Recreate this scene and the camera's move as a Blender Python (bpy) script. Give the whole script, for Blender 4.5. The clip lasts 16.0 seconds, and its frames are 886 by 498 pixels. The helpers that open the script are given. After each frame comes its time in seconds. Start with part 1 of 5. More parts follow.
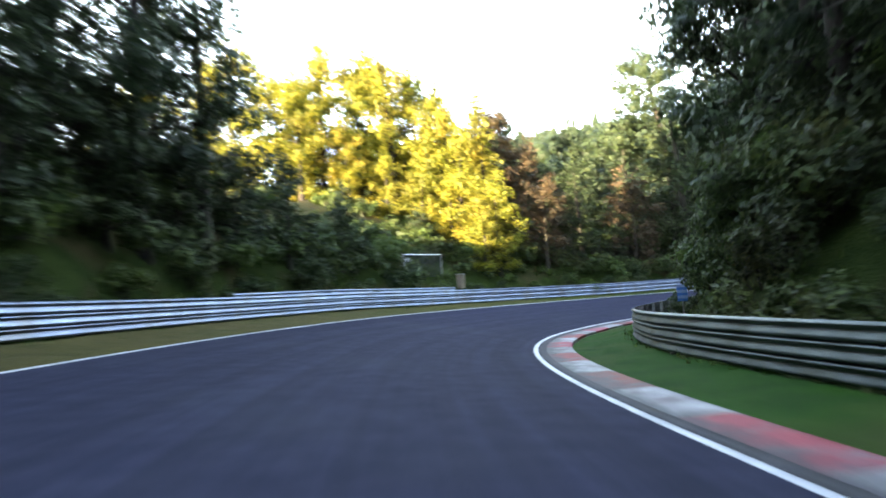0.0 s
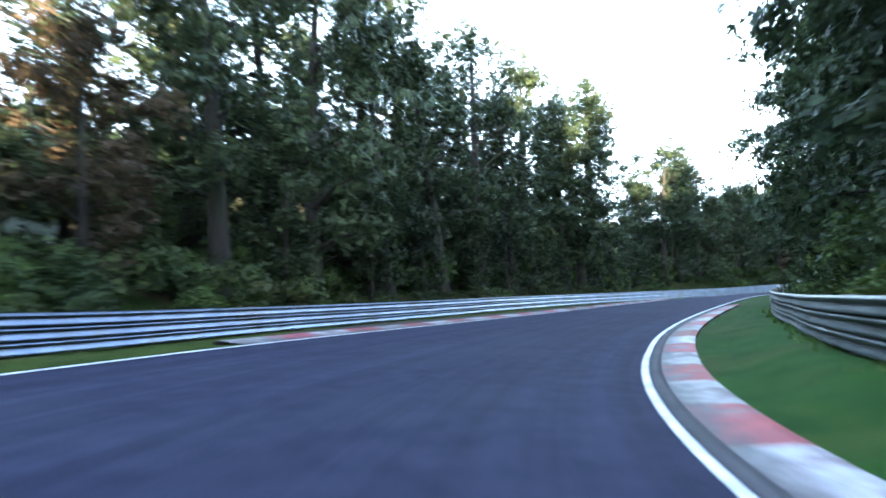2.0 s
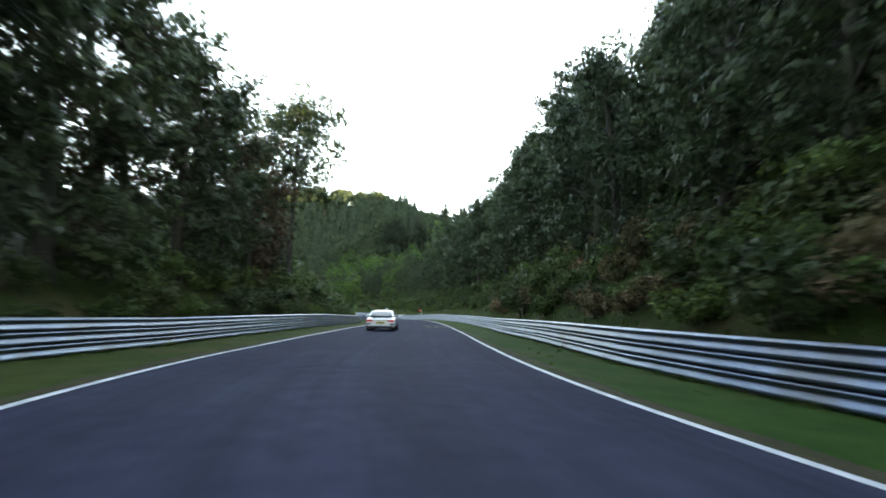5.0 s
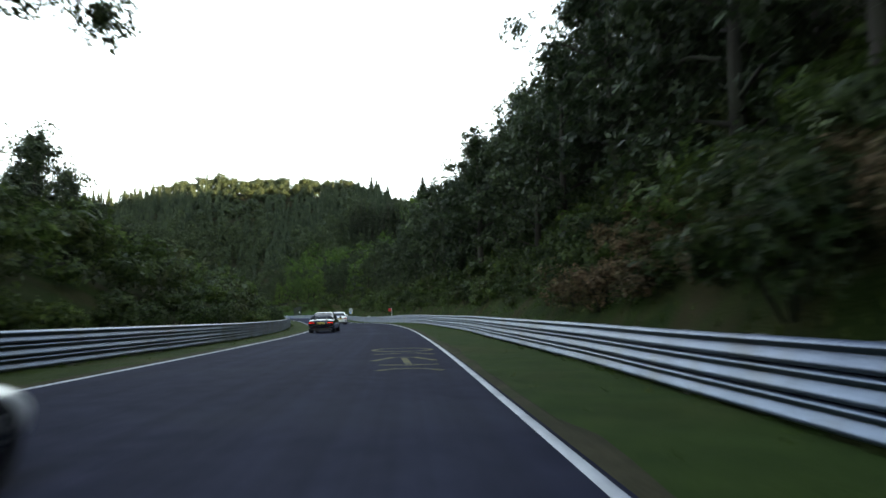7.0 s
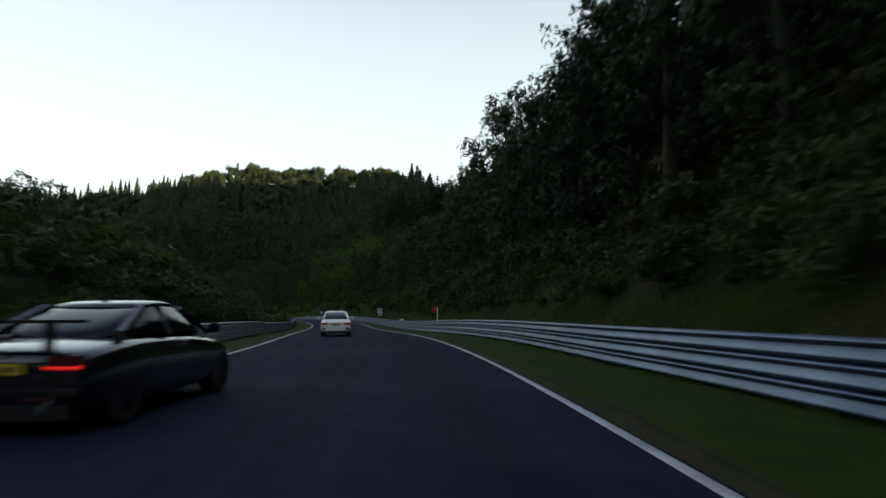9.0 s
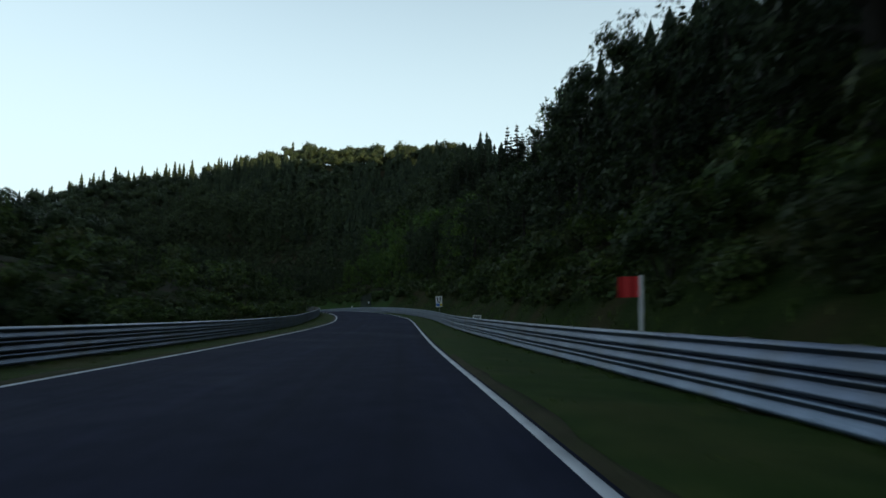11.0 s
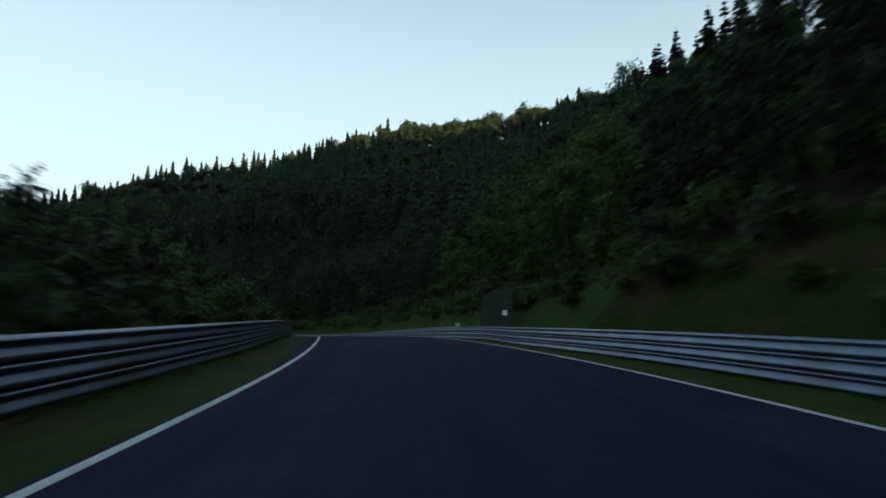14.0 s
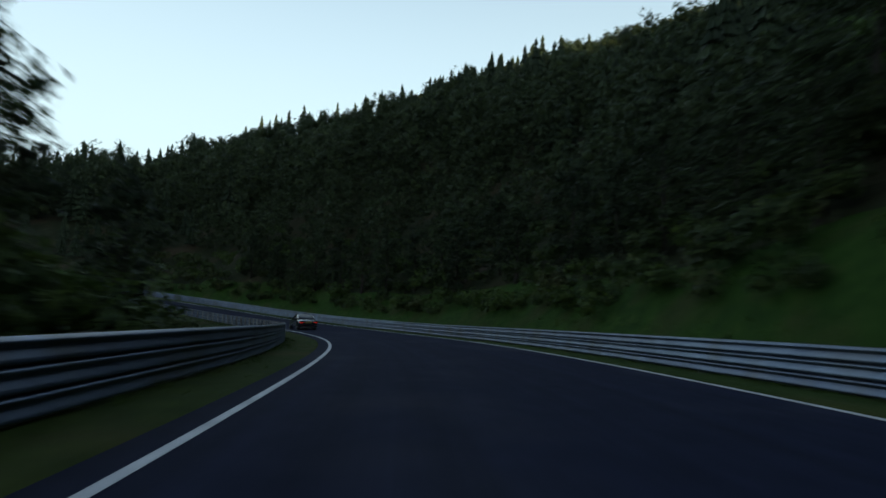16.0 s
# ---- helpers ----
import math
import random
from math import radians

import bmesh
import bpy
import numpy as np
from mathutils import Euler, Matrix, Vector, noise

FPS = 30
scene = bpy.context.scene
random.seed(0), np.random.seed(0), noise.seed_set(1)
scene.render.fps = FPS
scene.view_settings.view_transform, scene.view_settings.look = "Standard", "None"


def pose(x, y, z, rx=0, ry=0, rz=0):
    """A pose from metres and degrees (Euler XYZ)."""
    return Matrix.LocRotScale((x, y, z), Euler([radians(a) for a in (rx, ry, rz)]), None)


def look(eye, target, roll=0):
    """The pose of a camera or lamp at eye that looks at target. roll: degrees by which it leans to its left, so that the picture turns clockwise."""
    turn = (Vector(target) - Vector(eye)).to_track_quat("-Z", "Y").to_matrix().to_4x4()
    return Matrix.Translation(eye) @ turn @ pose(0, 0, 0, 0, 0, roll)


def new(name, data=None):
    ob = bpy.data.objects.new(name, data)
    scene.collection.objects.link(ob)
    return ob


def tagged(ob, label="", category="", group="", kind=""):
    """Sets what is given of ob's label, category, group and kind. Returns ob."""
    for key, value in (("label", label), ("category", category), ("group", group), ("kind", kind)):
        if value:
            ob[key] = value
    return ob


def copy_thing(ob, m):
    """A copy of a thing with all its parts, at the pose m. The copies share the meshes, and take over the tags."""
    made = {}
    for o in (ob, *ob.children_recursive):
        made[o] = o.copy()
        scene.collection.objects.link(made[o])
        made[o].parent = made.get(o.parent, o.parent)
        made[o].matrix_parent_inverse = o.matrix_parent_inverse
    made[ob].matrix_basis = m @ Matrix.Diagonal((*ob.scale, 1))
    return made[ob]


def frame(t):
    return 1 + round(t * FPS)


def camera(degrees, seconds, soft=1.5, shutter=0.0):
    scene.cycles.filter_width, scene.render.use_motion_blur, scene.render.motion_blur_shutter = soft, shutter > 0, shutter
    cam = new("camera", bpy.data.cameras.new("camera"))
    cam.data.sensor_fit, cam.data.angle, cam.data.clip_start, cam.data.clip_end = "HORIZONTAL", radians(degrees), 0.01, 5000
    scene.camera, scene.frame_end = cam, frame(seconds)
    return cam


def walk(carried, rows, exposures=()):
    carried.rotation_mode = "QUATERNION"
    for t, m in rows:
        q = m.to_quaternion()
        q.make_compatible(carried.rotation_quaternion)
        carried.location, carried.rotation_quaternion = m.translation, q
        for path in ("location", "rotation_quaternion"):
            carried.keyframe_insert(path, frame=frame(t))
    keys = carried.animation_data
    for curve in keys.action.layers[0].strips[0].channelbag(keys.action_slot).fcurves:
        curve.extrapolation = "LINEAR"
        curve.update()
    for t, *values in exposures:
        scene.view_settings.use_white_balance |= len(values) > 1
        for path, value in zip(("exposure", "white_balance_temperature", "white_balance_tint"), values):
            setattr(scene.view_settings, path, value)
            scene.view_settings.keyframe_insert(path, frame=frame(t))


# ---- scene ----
BEND = (
    19.89, 9.42, -1.4, -13.09, -27.83, -31.01, -28.82, -23.41, -15.72, -9.86, -2.6, -0.72, -4.66, -12.46,
    -12.11, -5.07, -0.32, 1.08, 1.28, 1.35, 0.63, 3.89, 5.65, 4.05, 1.97, -0.06, -1.16, 0.17, 0.77, 1.54,
    5.29, 5.11, 4.68, 6.41, 4.55, 0.9, 2.67, 4.92, 3.93, 3.22, 5.03, 8.63, 9.54, 7.94, 10, 10, 10, 10, 10,
    10, 10, 8, 5, 2,
)  # curvature to the left, 1/km, every 10 m from -20 m
SLOPE = (
    -1.93, -2.65, -1.77, 0.57, 1.77, 1.35, 0.72, 0.49, 0.5, 1.08, -0.89, 0.36, 1.71, 1.51, 0, -2.61, -3.99,
    -3.89, -1.4, 3.6, 6.0, 5.0,
)  # percent, every 25 m
CAMBER = (
    -7.73, -7.87, -10.25, -8.63, -4.47, -2.16, 0.83, -0.56, 1.25, 1.73, 1.59, 2.25, 4.35, 2.41, 2.3, 2.38,
    1.96, 1.42, 1.24, 0.9,
)  # percent to the right, every 25 m
WIDTH = (
    9.52, 9.18, 9.26, 7.71, 7.81, 7.62, 7.62, 7.51, 7.68, 8.26, 8.35, 8.38, 8.42,
)  # between the white lines, every 40 m
VERGE_L = (
    2.61, 2.62, 2.64, 2.67, 2.68, 2.74, 2.87, 3.73, 3.92, 4.25, 4.58, 3.37, 3.26, 2.94, 2.7, 2.4, 2.35, 2.43,
    2.56, 2.64, 2.62, 2.65, 2.7, 2.84, 2.73, 2.98, 2.49, 1.86, 1.88, 1.99, 2.18, 2.17, 1.88, 1.9, 2.19, 2.3,
    2.37, 2.43, 2.46,
)  # line to rail, every 12 m
VERGE_R = (
    3.5, 3.56, 3.69, 2.95, 3.2, 3.12, 2.98, 3.67, 3.33, 3.34, 2.53, 2.78, 2.51, 2.8, 2.61, 2.89, 2.77, 2.95,
    2.77, 3, 3.08, 3.19, 3.03, 2.62, 2.5, 2.48, 2.39, 2.31, 2.35, 2.15, 3, 2.49, 2.38, 2.15, 2.32, 2.44,
    2.49, 2.57, 2.63,
)
RISE_L = (
    0.08, 0.12, 0.09, -0.18, 0.05, -0.02, -0.03, -0.01, -0.04, -0.07, -0.08, -0.15, -0.08, 0.01, 0.1, -0,
    -0.02, -0.02, -0.01, -0.01,
)  # foot of the rail over the road's plane, every 25 m
RISE_R = (
    0.15, 0.17, 0.4, 0.53, 0.18, 0.04, -0.07, 0.01, 0.03, -0.02, -0.07, -0.06, -0.15, -0.07, -0.17, -0.1,
    -0.11, -0.11, -0.08, -0.06,
)
PATH = (  # seconds, x, y, z, yaw, pitch, roll
    (0.0, 1.80, -0.00, 1.06, -6.18, 3.68, -3.47),
    (0.5, 2.98, 10.55, 0.71, -17.77, 2.62, -3.47),
    (1.0, 5.67, 19.90, 0.38, -30.20, 2.74, -3.59),
    (1.5, 10.64, 28.32, 0.12, -44.68, 3.90, -2.93),
    (2.0, 17.30, 35.28, 0.10, -55.30, 5.96, -3.50),
    (2.5, 25.51, 40.83, 0.23, -64.25, 6.27, -2.31),
    (3.0, 35.66, 45.66, 0.50, -75.19, 6.95, -2.10),
    (3.5, 47.03, 49.01, 0.75, -85.93, 6.49, -1.40),
    (4.0, 58.68, 50.09, 0.93, -94.83, 6.52, -0.85),
    (4.5, 70.13, 49.33, 1.04, -102.57, 6.62, 0.56),
    (5.0, 80.88, 47.41, 1.14, -108.87, 6.49, 1.05),
    (5.5, 90.42, 44.81, 1.24, -113.12, 6.42, 0.98),
    (6.0, 99.03, 41.74, 1.33, -114.16, 6.34, 0.86),
    (6.5, 107.20, 38.63, 1.39, -112.81, 6.34, 0.09),
    (7.0, 115.27, 35.73, 1.43, -111.01, 6.40, -0.69),
    (7.5, 123.44, 33.09, 1.46, -109.94, 6.55, -1.35),
    (8.0, 131.91, 30.71, 1.52, -109.70, 6.73, -1.00),
    (8.5, 140.68, 28.34, 1.58, -108.61, 6.66, -0.52),
    (9.0, 149.46, 26.37, 1.63, -107.16, 6.75, 0.62),
    (9.5, 157.85, 24.22, 1.69, -105.53, 6.63, 1.04),
    (10.0, 166.28, 22.10, 1.76, -103.53, 6.53, 1.22),
    (10.5, 175.11, 20.18, 1.86, -101.78, 6.35, 1.28),
    (11.0, 184.67, 18.55, 1.91, -100.87, 5.87, 1.21),
    (11.5, 195.26, 17.21, 1.87, -100.52, 5.52, 1.06),
    (12.0, 207.24, 16.14, 1.79, -99.83, 6.24, 0.85),
    (12.5, 220.62, 15.08, 1.78, -98.53, 6.95, 0.71),
    (13.0, 235.03, 14.34, 1.87, -96.38, 7.00, 0.86),
    (13.5, 249.95, 14.04, 2.05, -93.29, 7.25, 1.96),
    (14.0, 265.20, 14.63, 2.28, -90.32, 7.25, 1.75),
    (14.5, 280.70, 15.87, 2.49, -87.10, 6.83, 1.50),
    (15.0, 296.34, 18.25, 2.56, -84.31, 6.40, 1.80),
    (15.5, 311.75, 21.36, 2.43, -81.29, 5.35, 1.73),
    (16.0, 326.70, 25.18, 2.05, -77.02, 4.80, 2.52),
)
LENS = 72.54
SKY_POWER, SUN_POWER, DUST, HAZE = 0.15, 5.0, 0.7, 0.9
EXPOSURES = ((0.0, 4.2, 7000, 18), (1.0, 4.0, 7200, 22), (1.6, 4.2, 5950, 17), (2.5, 4.35, 6200, 16), (3.5, 4.12, 7000, 15), (5.0, 3.42, 7500, 15),
             (7.5, 2.1, 7700, 18), (8.5, 1.1, 7600, 18), (9.0, 0.88, 7600, 18), (11.5, 0.6, 6700, 10), (16.0, 0.6, 6700, 10))
# ---------------------------------------------------------------- camera and its drive
cam = camera(LENS, 16.0, soft=1.6, shutter=0.4)
rows = []
for t, ex, ey, ez, yaw, pitch, roll in PATH:
    a, b = radians(yaw), radians(pitch)
    way = Vector((-math.sin(a) * math.cos(b), math.cos(a) * math.cos(b), math.sin(b)))
    eye = Vector((ex, ey, ez))
    rows.append((t, look(eye, eye + way * 10.0, roll)))
walk(cam, rows, exposures=EXPOSURES)

# ---------------------------------------------------------------- sky and sun
SUN_TO = Vector((-0.80, -0.60, math.tan(radians(10.0)))).normalized()
world = bpy.data.worlds.new("evening_sky")
scene.world = world
world.use_nodes = True
wn = world.node_tree.nodes
sky = wn.new("ShaderNodeTexSky")
sky.sky_type = "NISHITA"
sky.sun_disc = False
sky.sun_elevation = radians(10.0)
sky.sun_rotation = math.atan2(SUN_TO.x, SUN_TO.y)
sky.dust_density = DUST
sky.ozone_density = 1.0
wn["Background"].inputs[1].default_value = SKY_POWER
haze = wn.new("ShaderNodeMixRGB")  # thin even evening haze over the clear sky
haze.inputs[2].default_value = (3.35, 4.45, 4.85, 1)
up = wn.new("ShaderNodeTexCoord")
upz = wn.new("ShaderNodeSeparateXYZ")
thick = wn.new("ShaderNodeMapRange")  # the haze thins out towards the zenith
thick.interpolation_type = "SMOOTHSTEP"
thick.inputs[1].default_value, thick.inputs[2].default_value = 0.10, 0.90
thick.inputs[3].default_value, thick.inputs[4].default_value = HAZE, 0.0
world.node_tree.links.new(up.outputs["Generated"], upz.inputs[0])
world.node_tree.links.new(upz.outputs[2], thick.inputs[0])
world.node_tree.links.new(thick.outputs[0], haze.inputs[0])
world.node_tree.links.new(sky.outputs[0], haze.inputs[1])
world.node_tree.links.new(haze.outputs[0], wn["Background"].inputs[0])
sun = new("sun", bpy.data.lights.new("sun", "SUN"))
sun.data.energy = SUN_POWER
sun.data.angle = radians(0.6)
sun.data.color = (1.0, 0.83, 0.53)
sun.rotation_euler = (-SUN_TO).to_track_quat("-Z", "Y").to_euler()


# ---------------------------------------------------------------- materials
def material(name, low, high, scale=6.0, fine=60.0, rough=0.8, metal=0.0, bump=0.2, depth=0.02, per_object=0.0,
             island=0.0, through_light=0.0, towards=None, dirt=None, dirt_scale=0.6, dirt_amount=0.0, spec=0.3, stretch=(1, 1, 1), leafy=0.0):
    """Two-scale noise between two colours, with relief, dirt patches and a shift of brightness from piece to piece."""
    m = bpy.data.materials.new(name)
    m.use_nodes = True
    n, l = m.node_tree.nodes, m.node_tree.links
    p = n["Principled BSDF"]
    p.inputs["Roughness"].default_value = rough
    p.inputs["Metallic"].default_value = metal
    p.inputs["Specular IOR Level"].default_value = spec
    geo = n.new("ShaderNodeNewGeometry")
    mp = n.new("ShaderNodeMapping")
    mp.inputs["Scale"].default_value = stretch
    l.new(geo.outputs["Position"], mp.inputs[0])

    def noisy(s, detail):
        x = n.new("ShaderNodeTexNoise")
        x.inputs["Scale"].default_value = s
        x.inputs["Detail"].default_value = detail
        l.new(mp.outputs[0], x.inputs["Vector"])
        return x
    big, small = noisy(scale, 3.0), noisy(fine, 2.0)
    mix = n.new("ShaderNodeMath")
    mix.operation = "MULTIPLY_ADD"
    mix.inputs[1].default_value = 0.5
    l.new(small.outputs[0], mix.inputs[0])
    half = n.new("ShaderNodeMath")
    half.operation = "MULTIPLY"
    half.inputs[1].default_value = 0.5
    l.new(big.outputs[0], half.inputs[0])
    l.new(half.outputs[0], mix.inputs[2])
    ramp = n.new("ShaderNodeValToRGB")
    ramp.color_ramp.elements[0].position, ramp.color_ramp.elements[1].position = 0.34, 0.66
    ramp.color_ramp.elements[0].color, ramp.color_ramp.elements[1].color = (*low, 1), (*high, 1)
    l.new(mix.outputs[0], ramp.inputs[0])
    colour = ramp.outputs[0]
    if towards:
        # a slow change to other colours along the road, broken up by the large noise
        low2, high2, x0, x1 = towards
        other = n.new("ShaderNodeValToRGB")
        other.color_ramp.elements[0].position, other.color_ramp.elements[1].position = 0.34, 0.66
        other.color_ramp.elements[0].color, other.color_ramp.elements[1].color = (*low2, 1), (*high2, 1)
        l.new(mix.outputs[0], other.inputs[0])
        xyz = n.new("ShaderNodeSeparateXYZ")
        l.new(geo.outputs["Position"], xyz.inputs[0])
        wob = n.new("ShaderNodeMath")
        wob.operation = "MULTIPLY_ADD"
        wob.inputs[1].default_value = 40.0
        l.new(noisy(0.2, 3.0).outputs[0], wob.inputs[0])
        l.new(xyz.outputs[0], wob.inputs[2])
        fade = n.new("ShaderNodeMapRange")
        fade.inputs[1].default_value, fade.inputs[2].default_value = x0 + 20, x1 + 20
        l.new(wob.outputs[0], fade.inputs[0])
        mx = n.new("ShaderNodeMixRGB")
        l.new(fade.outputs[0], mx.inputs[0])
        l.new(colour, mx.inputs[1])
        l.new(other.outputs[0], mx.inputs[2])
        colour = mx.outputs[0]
    if dirt_amount:
        spots = noisy(dirt_scale, 4.0)
        rr = n.new("ShaderNodeValToRGB")
        rr.color_ramp.elements[0].position, rr.color_ramp.elements[1].position = 0.50, 0.66
        rr.color_ramp.elements[1].color = (dirt_amount,) * 3 + (1,)
        rr.color_ramp.elements[0].color = (0, 0, 0, 1)
        l.new(spots.outputs[0], rr.inputs[0])
        mx = n.new("ShaderNodeMixRGB")
        l.new(rr.outputs[0], mx.inputs[0])
        l.new(colour, mx.inputs[1])
        mx.inputs[2].default_value = (*dirt, 1)
        colour = mx.outputs[0]
    for amount, source in ((per_object, "o"), (island, "i")):
        if amount:
            if source == "o":
                r = n.new("ShaderNodeObjectInfo").outputs["Random"]
            else:
                r = geo.outputs["Random Per Island"]
            mr = n.new("ShaderNodeMapRange")
            mr.inputs[3].default_value, mr.inputs[4].default_value = 1 - amount, 1 + amount
            l.new(r, mr.inputs[0])
            hsv = n.new("ShaderNodeHueSaturation")
            l.new(mr.outputs[0], hsv.inputs["Value"])
            mh = n.new("ShaderNodeMapRange")
            mh.inputs[3].default_value, mh.inputs[4].default_value = 0.5 + 0.05 * amount, 0.5 - 0.05 * amount
            l.new(r, mh.inputs[0])
            l.new(mh.outputs[0], hsv.inputs["Hue"])
            l.new(colour, hsv.inputs["Color"])
            colour = hsv.outputs[0]
    if leafy:
        # single leaves: cells of a spray, each with its own shade, with gaps between them
        cell = n.new("ShaderNodeTexVoronoi")
        cell.inputs["Scale"].default_value = leafy
        l.new(geo.outputs["Position"], cell.inputs["Vector"])
        shade = n.new("ShaderNodeSeparateColor")
        l.new(cell.outputs["Color"], shade.inputs[0])
        vary = n.new("ShaderNodeMapRange")
        vary.inputs[3].default_value, vary.inputs[4].default_value = 0.55, 1.45
        l.new(shade.outputs[0], vary.inputs[0])
        tone = n.new("ShaderNodeHueSaturation")
        l.new(vary.outputs[0], tone.inputs["Value"])
        l.new(colour, tone.inputs["Color"])
        colour = tone.outputs[0]
    l.new(colour, p.inputs["Base Color"])
    if bump:
        b = n.new("ShaderNodeBump")
        b.inputs["Strength"].default_value = bump
        b.inputs["Distance"].default_value = depth
        l.new(mix.outputs[0], b.inputs["Height"])
        l.new(b.outputs[0], p.inputs["Normal"])
    if through_light:
        tr = n.new("ShaderNodeBsdfTranslucent")
        l.new(colour, tr.inputs[0])
        ms = n.new("ShaderNodeMixShader")
        ms.inputs[0].default_value = through_light
        l.new(p.outputs[0], ms.inputs[1])
        l.new(tr.outputs[0], ms.inputs[2])
        l.new(ms.outputs[0], n["Material Output"].inputs[0])
        if leafy:
            gap = n.new("ShaderNodeMath")
            gap.operation = "GREATER_THAN"
            gap.inputs[1].default_value = 0.57
            l.new(cell.outputs["Distance"], gap.inputs[0])
            hole = n.new("ShaderNodeMixShader")
            l.new(gap.outputs[0], hole.inputs[0])
            l.new(ms.outputs[0], hole.inputs[1])
            l.new(n.new("ShaderNodeBsdfTransparent").outputs[0], hole.inputs[2])
            l.new(hole.outputs[0], n["Material Output"].inputs[0])
    return m


def rubbed(m, rubber=(0.045, 0.044, 0.050), strength=0.82):
    """Tyre rubber on the side of a kerb that faces the road, broken up by noise; reads the across coordinate."""
    n, l = m.node_tree.nodes, m.node_tree.links
    p = n["Principled BSDF"]
    colour = p.inputs["Base Color"].links[0].from_socket
    uv = n.new("ShaderNodeUVMap")
    uv.uv_map = "across"
    xyz = n.new("ShaderNodeSeparateXYZ")
    l.new(uv.outputs[0], xyz.inputs[0])
    mp = n.new("ShaderNodeMapping")
    mp.inputs["Scale"].default_value = (1.0, 0.8, 1.0)
    l.new(uv.outputs[0], mp.inputs[0])
    t = n.new("ShaderNodeTexNoise")
    t.inputs["Scale"].default_value = 2.2
    t.inputs["Detail"].default_value = 5.0
    l.new(mp.outputs[0], t.inputs["Vector"])
    add = n.new("ShaderNodeMath")
    add.operation = "MULTIPLY_ADD"
    add.inputs[1].default_value = 1.1
    l.new(t.outputs[0], add.inputs[0])
    l.new(xyz.outputs[0], add.inputs[2])
    r = n.new("ShaderNodeMapRange")
    r.inputs[1].default_value, r.inputs[2].default_value = 0.62, 1.12
    r.inputs[3].default_value, r.inputs[4].default_value = strength, 0.0
    l.new(add.outputs[0], r.inputs[0])
    mx = n.new("ShaderNodeMixRGB")
    l.new(r.outputs[0], mx.inputs[0])
    l.new(colour, mx.inputs[1])
    mx.inputs[2].default_value = (*rubber, 1)
    l.new(mx.outputs[0], p.inputs["Base Color"])


def plain(name, colour, rough=0.5, metal=0.0, spec=0.5, coat=0.0, glow=0.0):
    m = bpy.data.materials.new(name)
    m.use_nodes = True
    p = m.node_tree.nodes["Principled BSDF"]
    p.inputs["Base Color"].default_value = (*colour, 1)
    p.inputs["Roughness"].default_value = rough
    p.inputs["Metallic"].default_value = metal
    p.inputs["Specular IOR Level"].default_value = spec
    p.inputs["Coat Weight"].default_value = coat
    p.inputs["Coat Roughness"].default_value = 0.05
    if glow:
        p.inputs["Emission Color"].default_value = (*colour, 1)
        p.inputs["Emission Strength"].default_value = glow
    return m


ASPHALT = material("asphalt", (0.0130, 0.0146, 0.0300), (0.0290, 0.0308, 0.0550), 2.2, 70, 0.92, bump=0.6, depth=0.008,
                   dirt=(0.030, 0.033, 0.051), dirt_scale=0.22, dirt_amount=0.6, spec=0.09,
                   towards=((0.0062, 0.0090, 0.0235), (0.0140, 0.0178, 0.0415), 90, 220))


def driven(m):
    """Long faint bands of rubber and polish along the driving direction, from the lane coordinates of the mesh."""
    n, l = m.node_tree.nodes, m.node_tree.links
    p = n["Principled BSDF"]
    colour = p.inputs["Base Color"].links[0].from_socket
    uv = n.new("ShaderNodeUVMap")
    uv.uv_map = "lane"
    value = None
    for scale, detail, amount in (((0.012, 1.5, 1.0), 3.0, 0.42), ((0.05, 5.0, 1.0), 2.0, 0.20)):
        mp = n.new("ShaderNodeMapping")
        mp.inputs["Scale"].default_value = scale
        l.new(uv.outputs[0], mp.inputs[0])
        t = n.new("ShaderNodeTexNoise")
        t.inputs["Scale"].default_value = 1.0
        t.inputs["Detail"].default_value = detail
        l.new(mp.outputs[0], t.inputs["Vector"])
        r = n.new("ShaderNodeMapRange")
        r.inputs[1].default_value, r.inputs[2].default_value = 0.3, 0.7
        r.inputs[3].default_value, r.inputs[4].default_value = 1 - amount / 2, 1 + amount / 2
        l.new(t.outputs[0], r.inputs[0])
        if value is None:
            value = r.outputs[0]
        else:
            mul = n.new("ShaderNodeMath")
            mul.operation = "MULTIPLY"
            l.new(value, mul.inputs[0])
            l.new(r.outputs[0], mul.inputs[1])
            value = mul.outputs[0]
    hsv = n.new("ShaderNodeHueSaturation")
    l.new(value, hsv.inputs["Value"])
    l.new(colour, hsv.inputs["Color"])
    l.new(hsv.outputs[0], p.inputs["Base Color"])


driven(ASPHALT)
WORN_STRIP = material("worn_strip", (0.018, 0.0130, 0.0135), (0.038, 0.028, 0.0265), 2.0, 50, 0.85, bump=0.4, depth=0.01,
                      dirt=(0.055, 0.06, 0.03), dirt_scale=0.8, dirt_amount=0.5)
LINE_PAINT = material("line_paint", (0.42, 0.42, 0.44), (0.68, 0.68, 0.69), 3.0, 60, 0.6, bump=0.15, depth=0.004,
                      dirt=(0.26, 0.26, 0.27), dirt_scale=1.3, dirt_amount=0.5)
KERB_RED = material("kerb_red", (0.18, 0.031, 0.036), (0.35, 0.058, 0.064), 2.5, 40, 0.7, bump=0.3, depth=0.008, per_object=0.32,
                    dirt=(0.16, 0.11, 0.118), dirt_scale=1.9, dirt_amount=0.95)
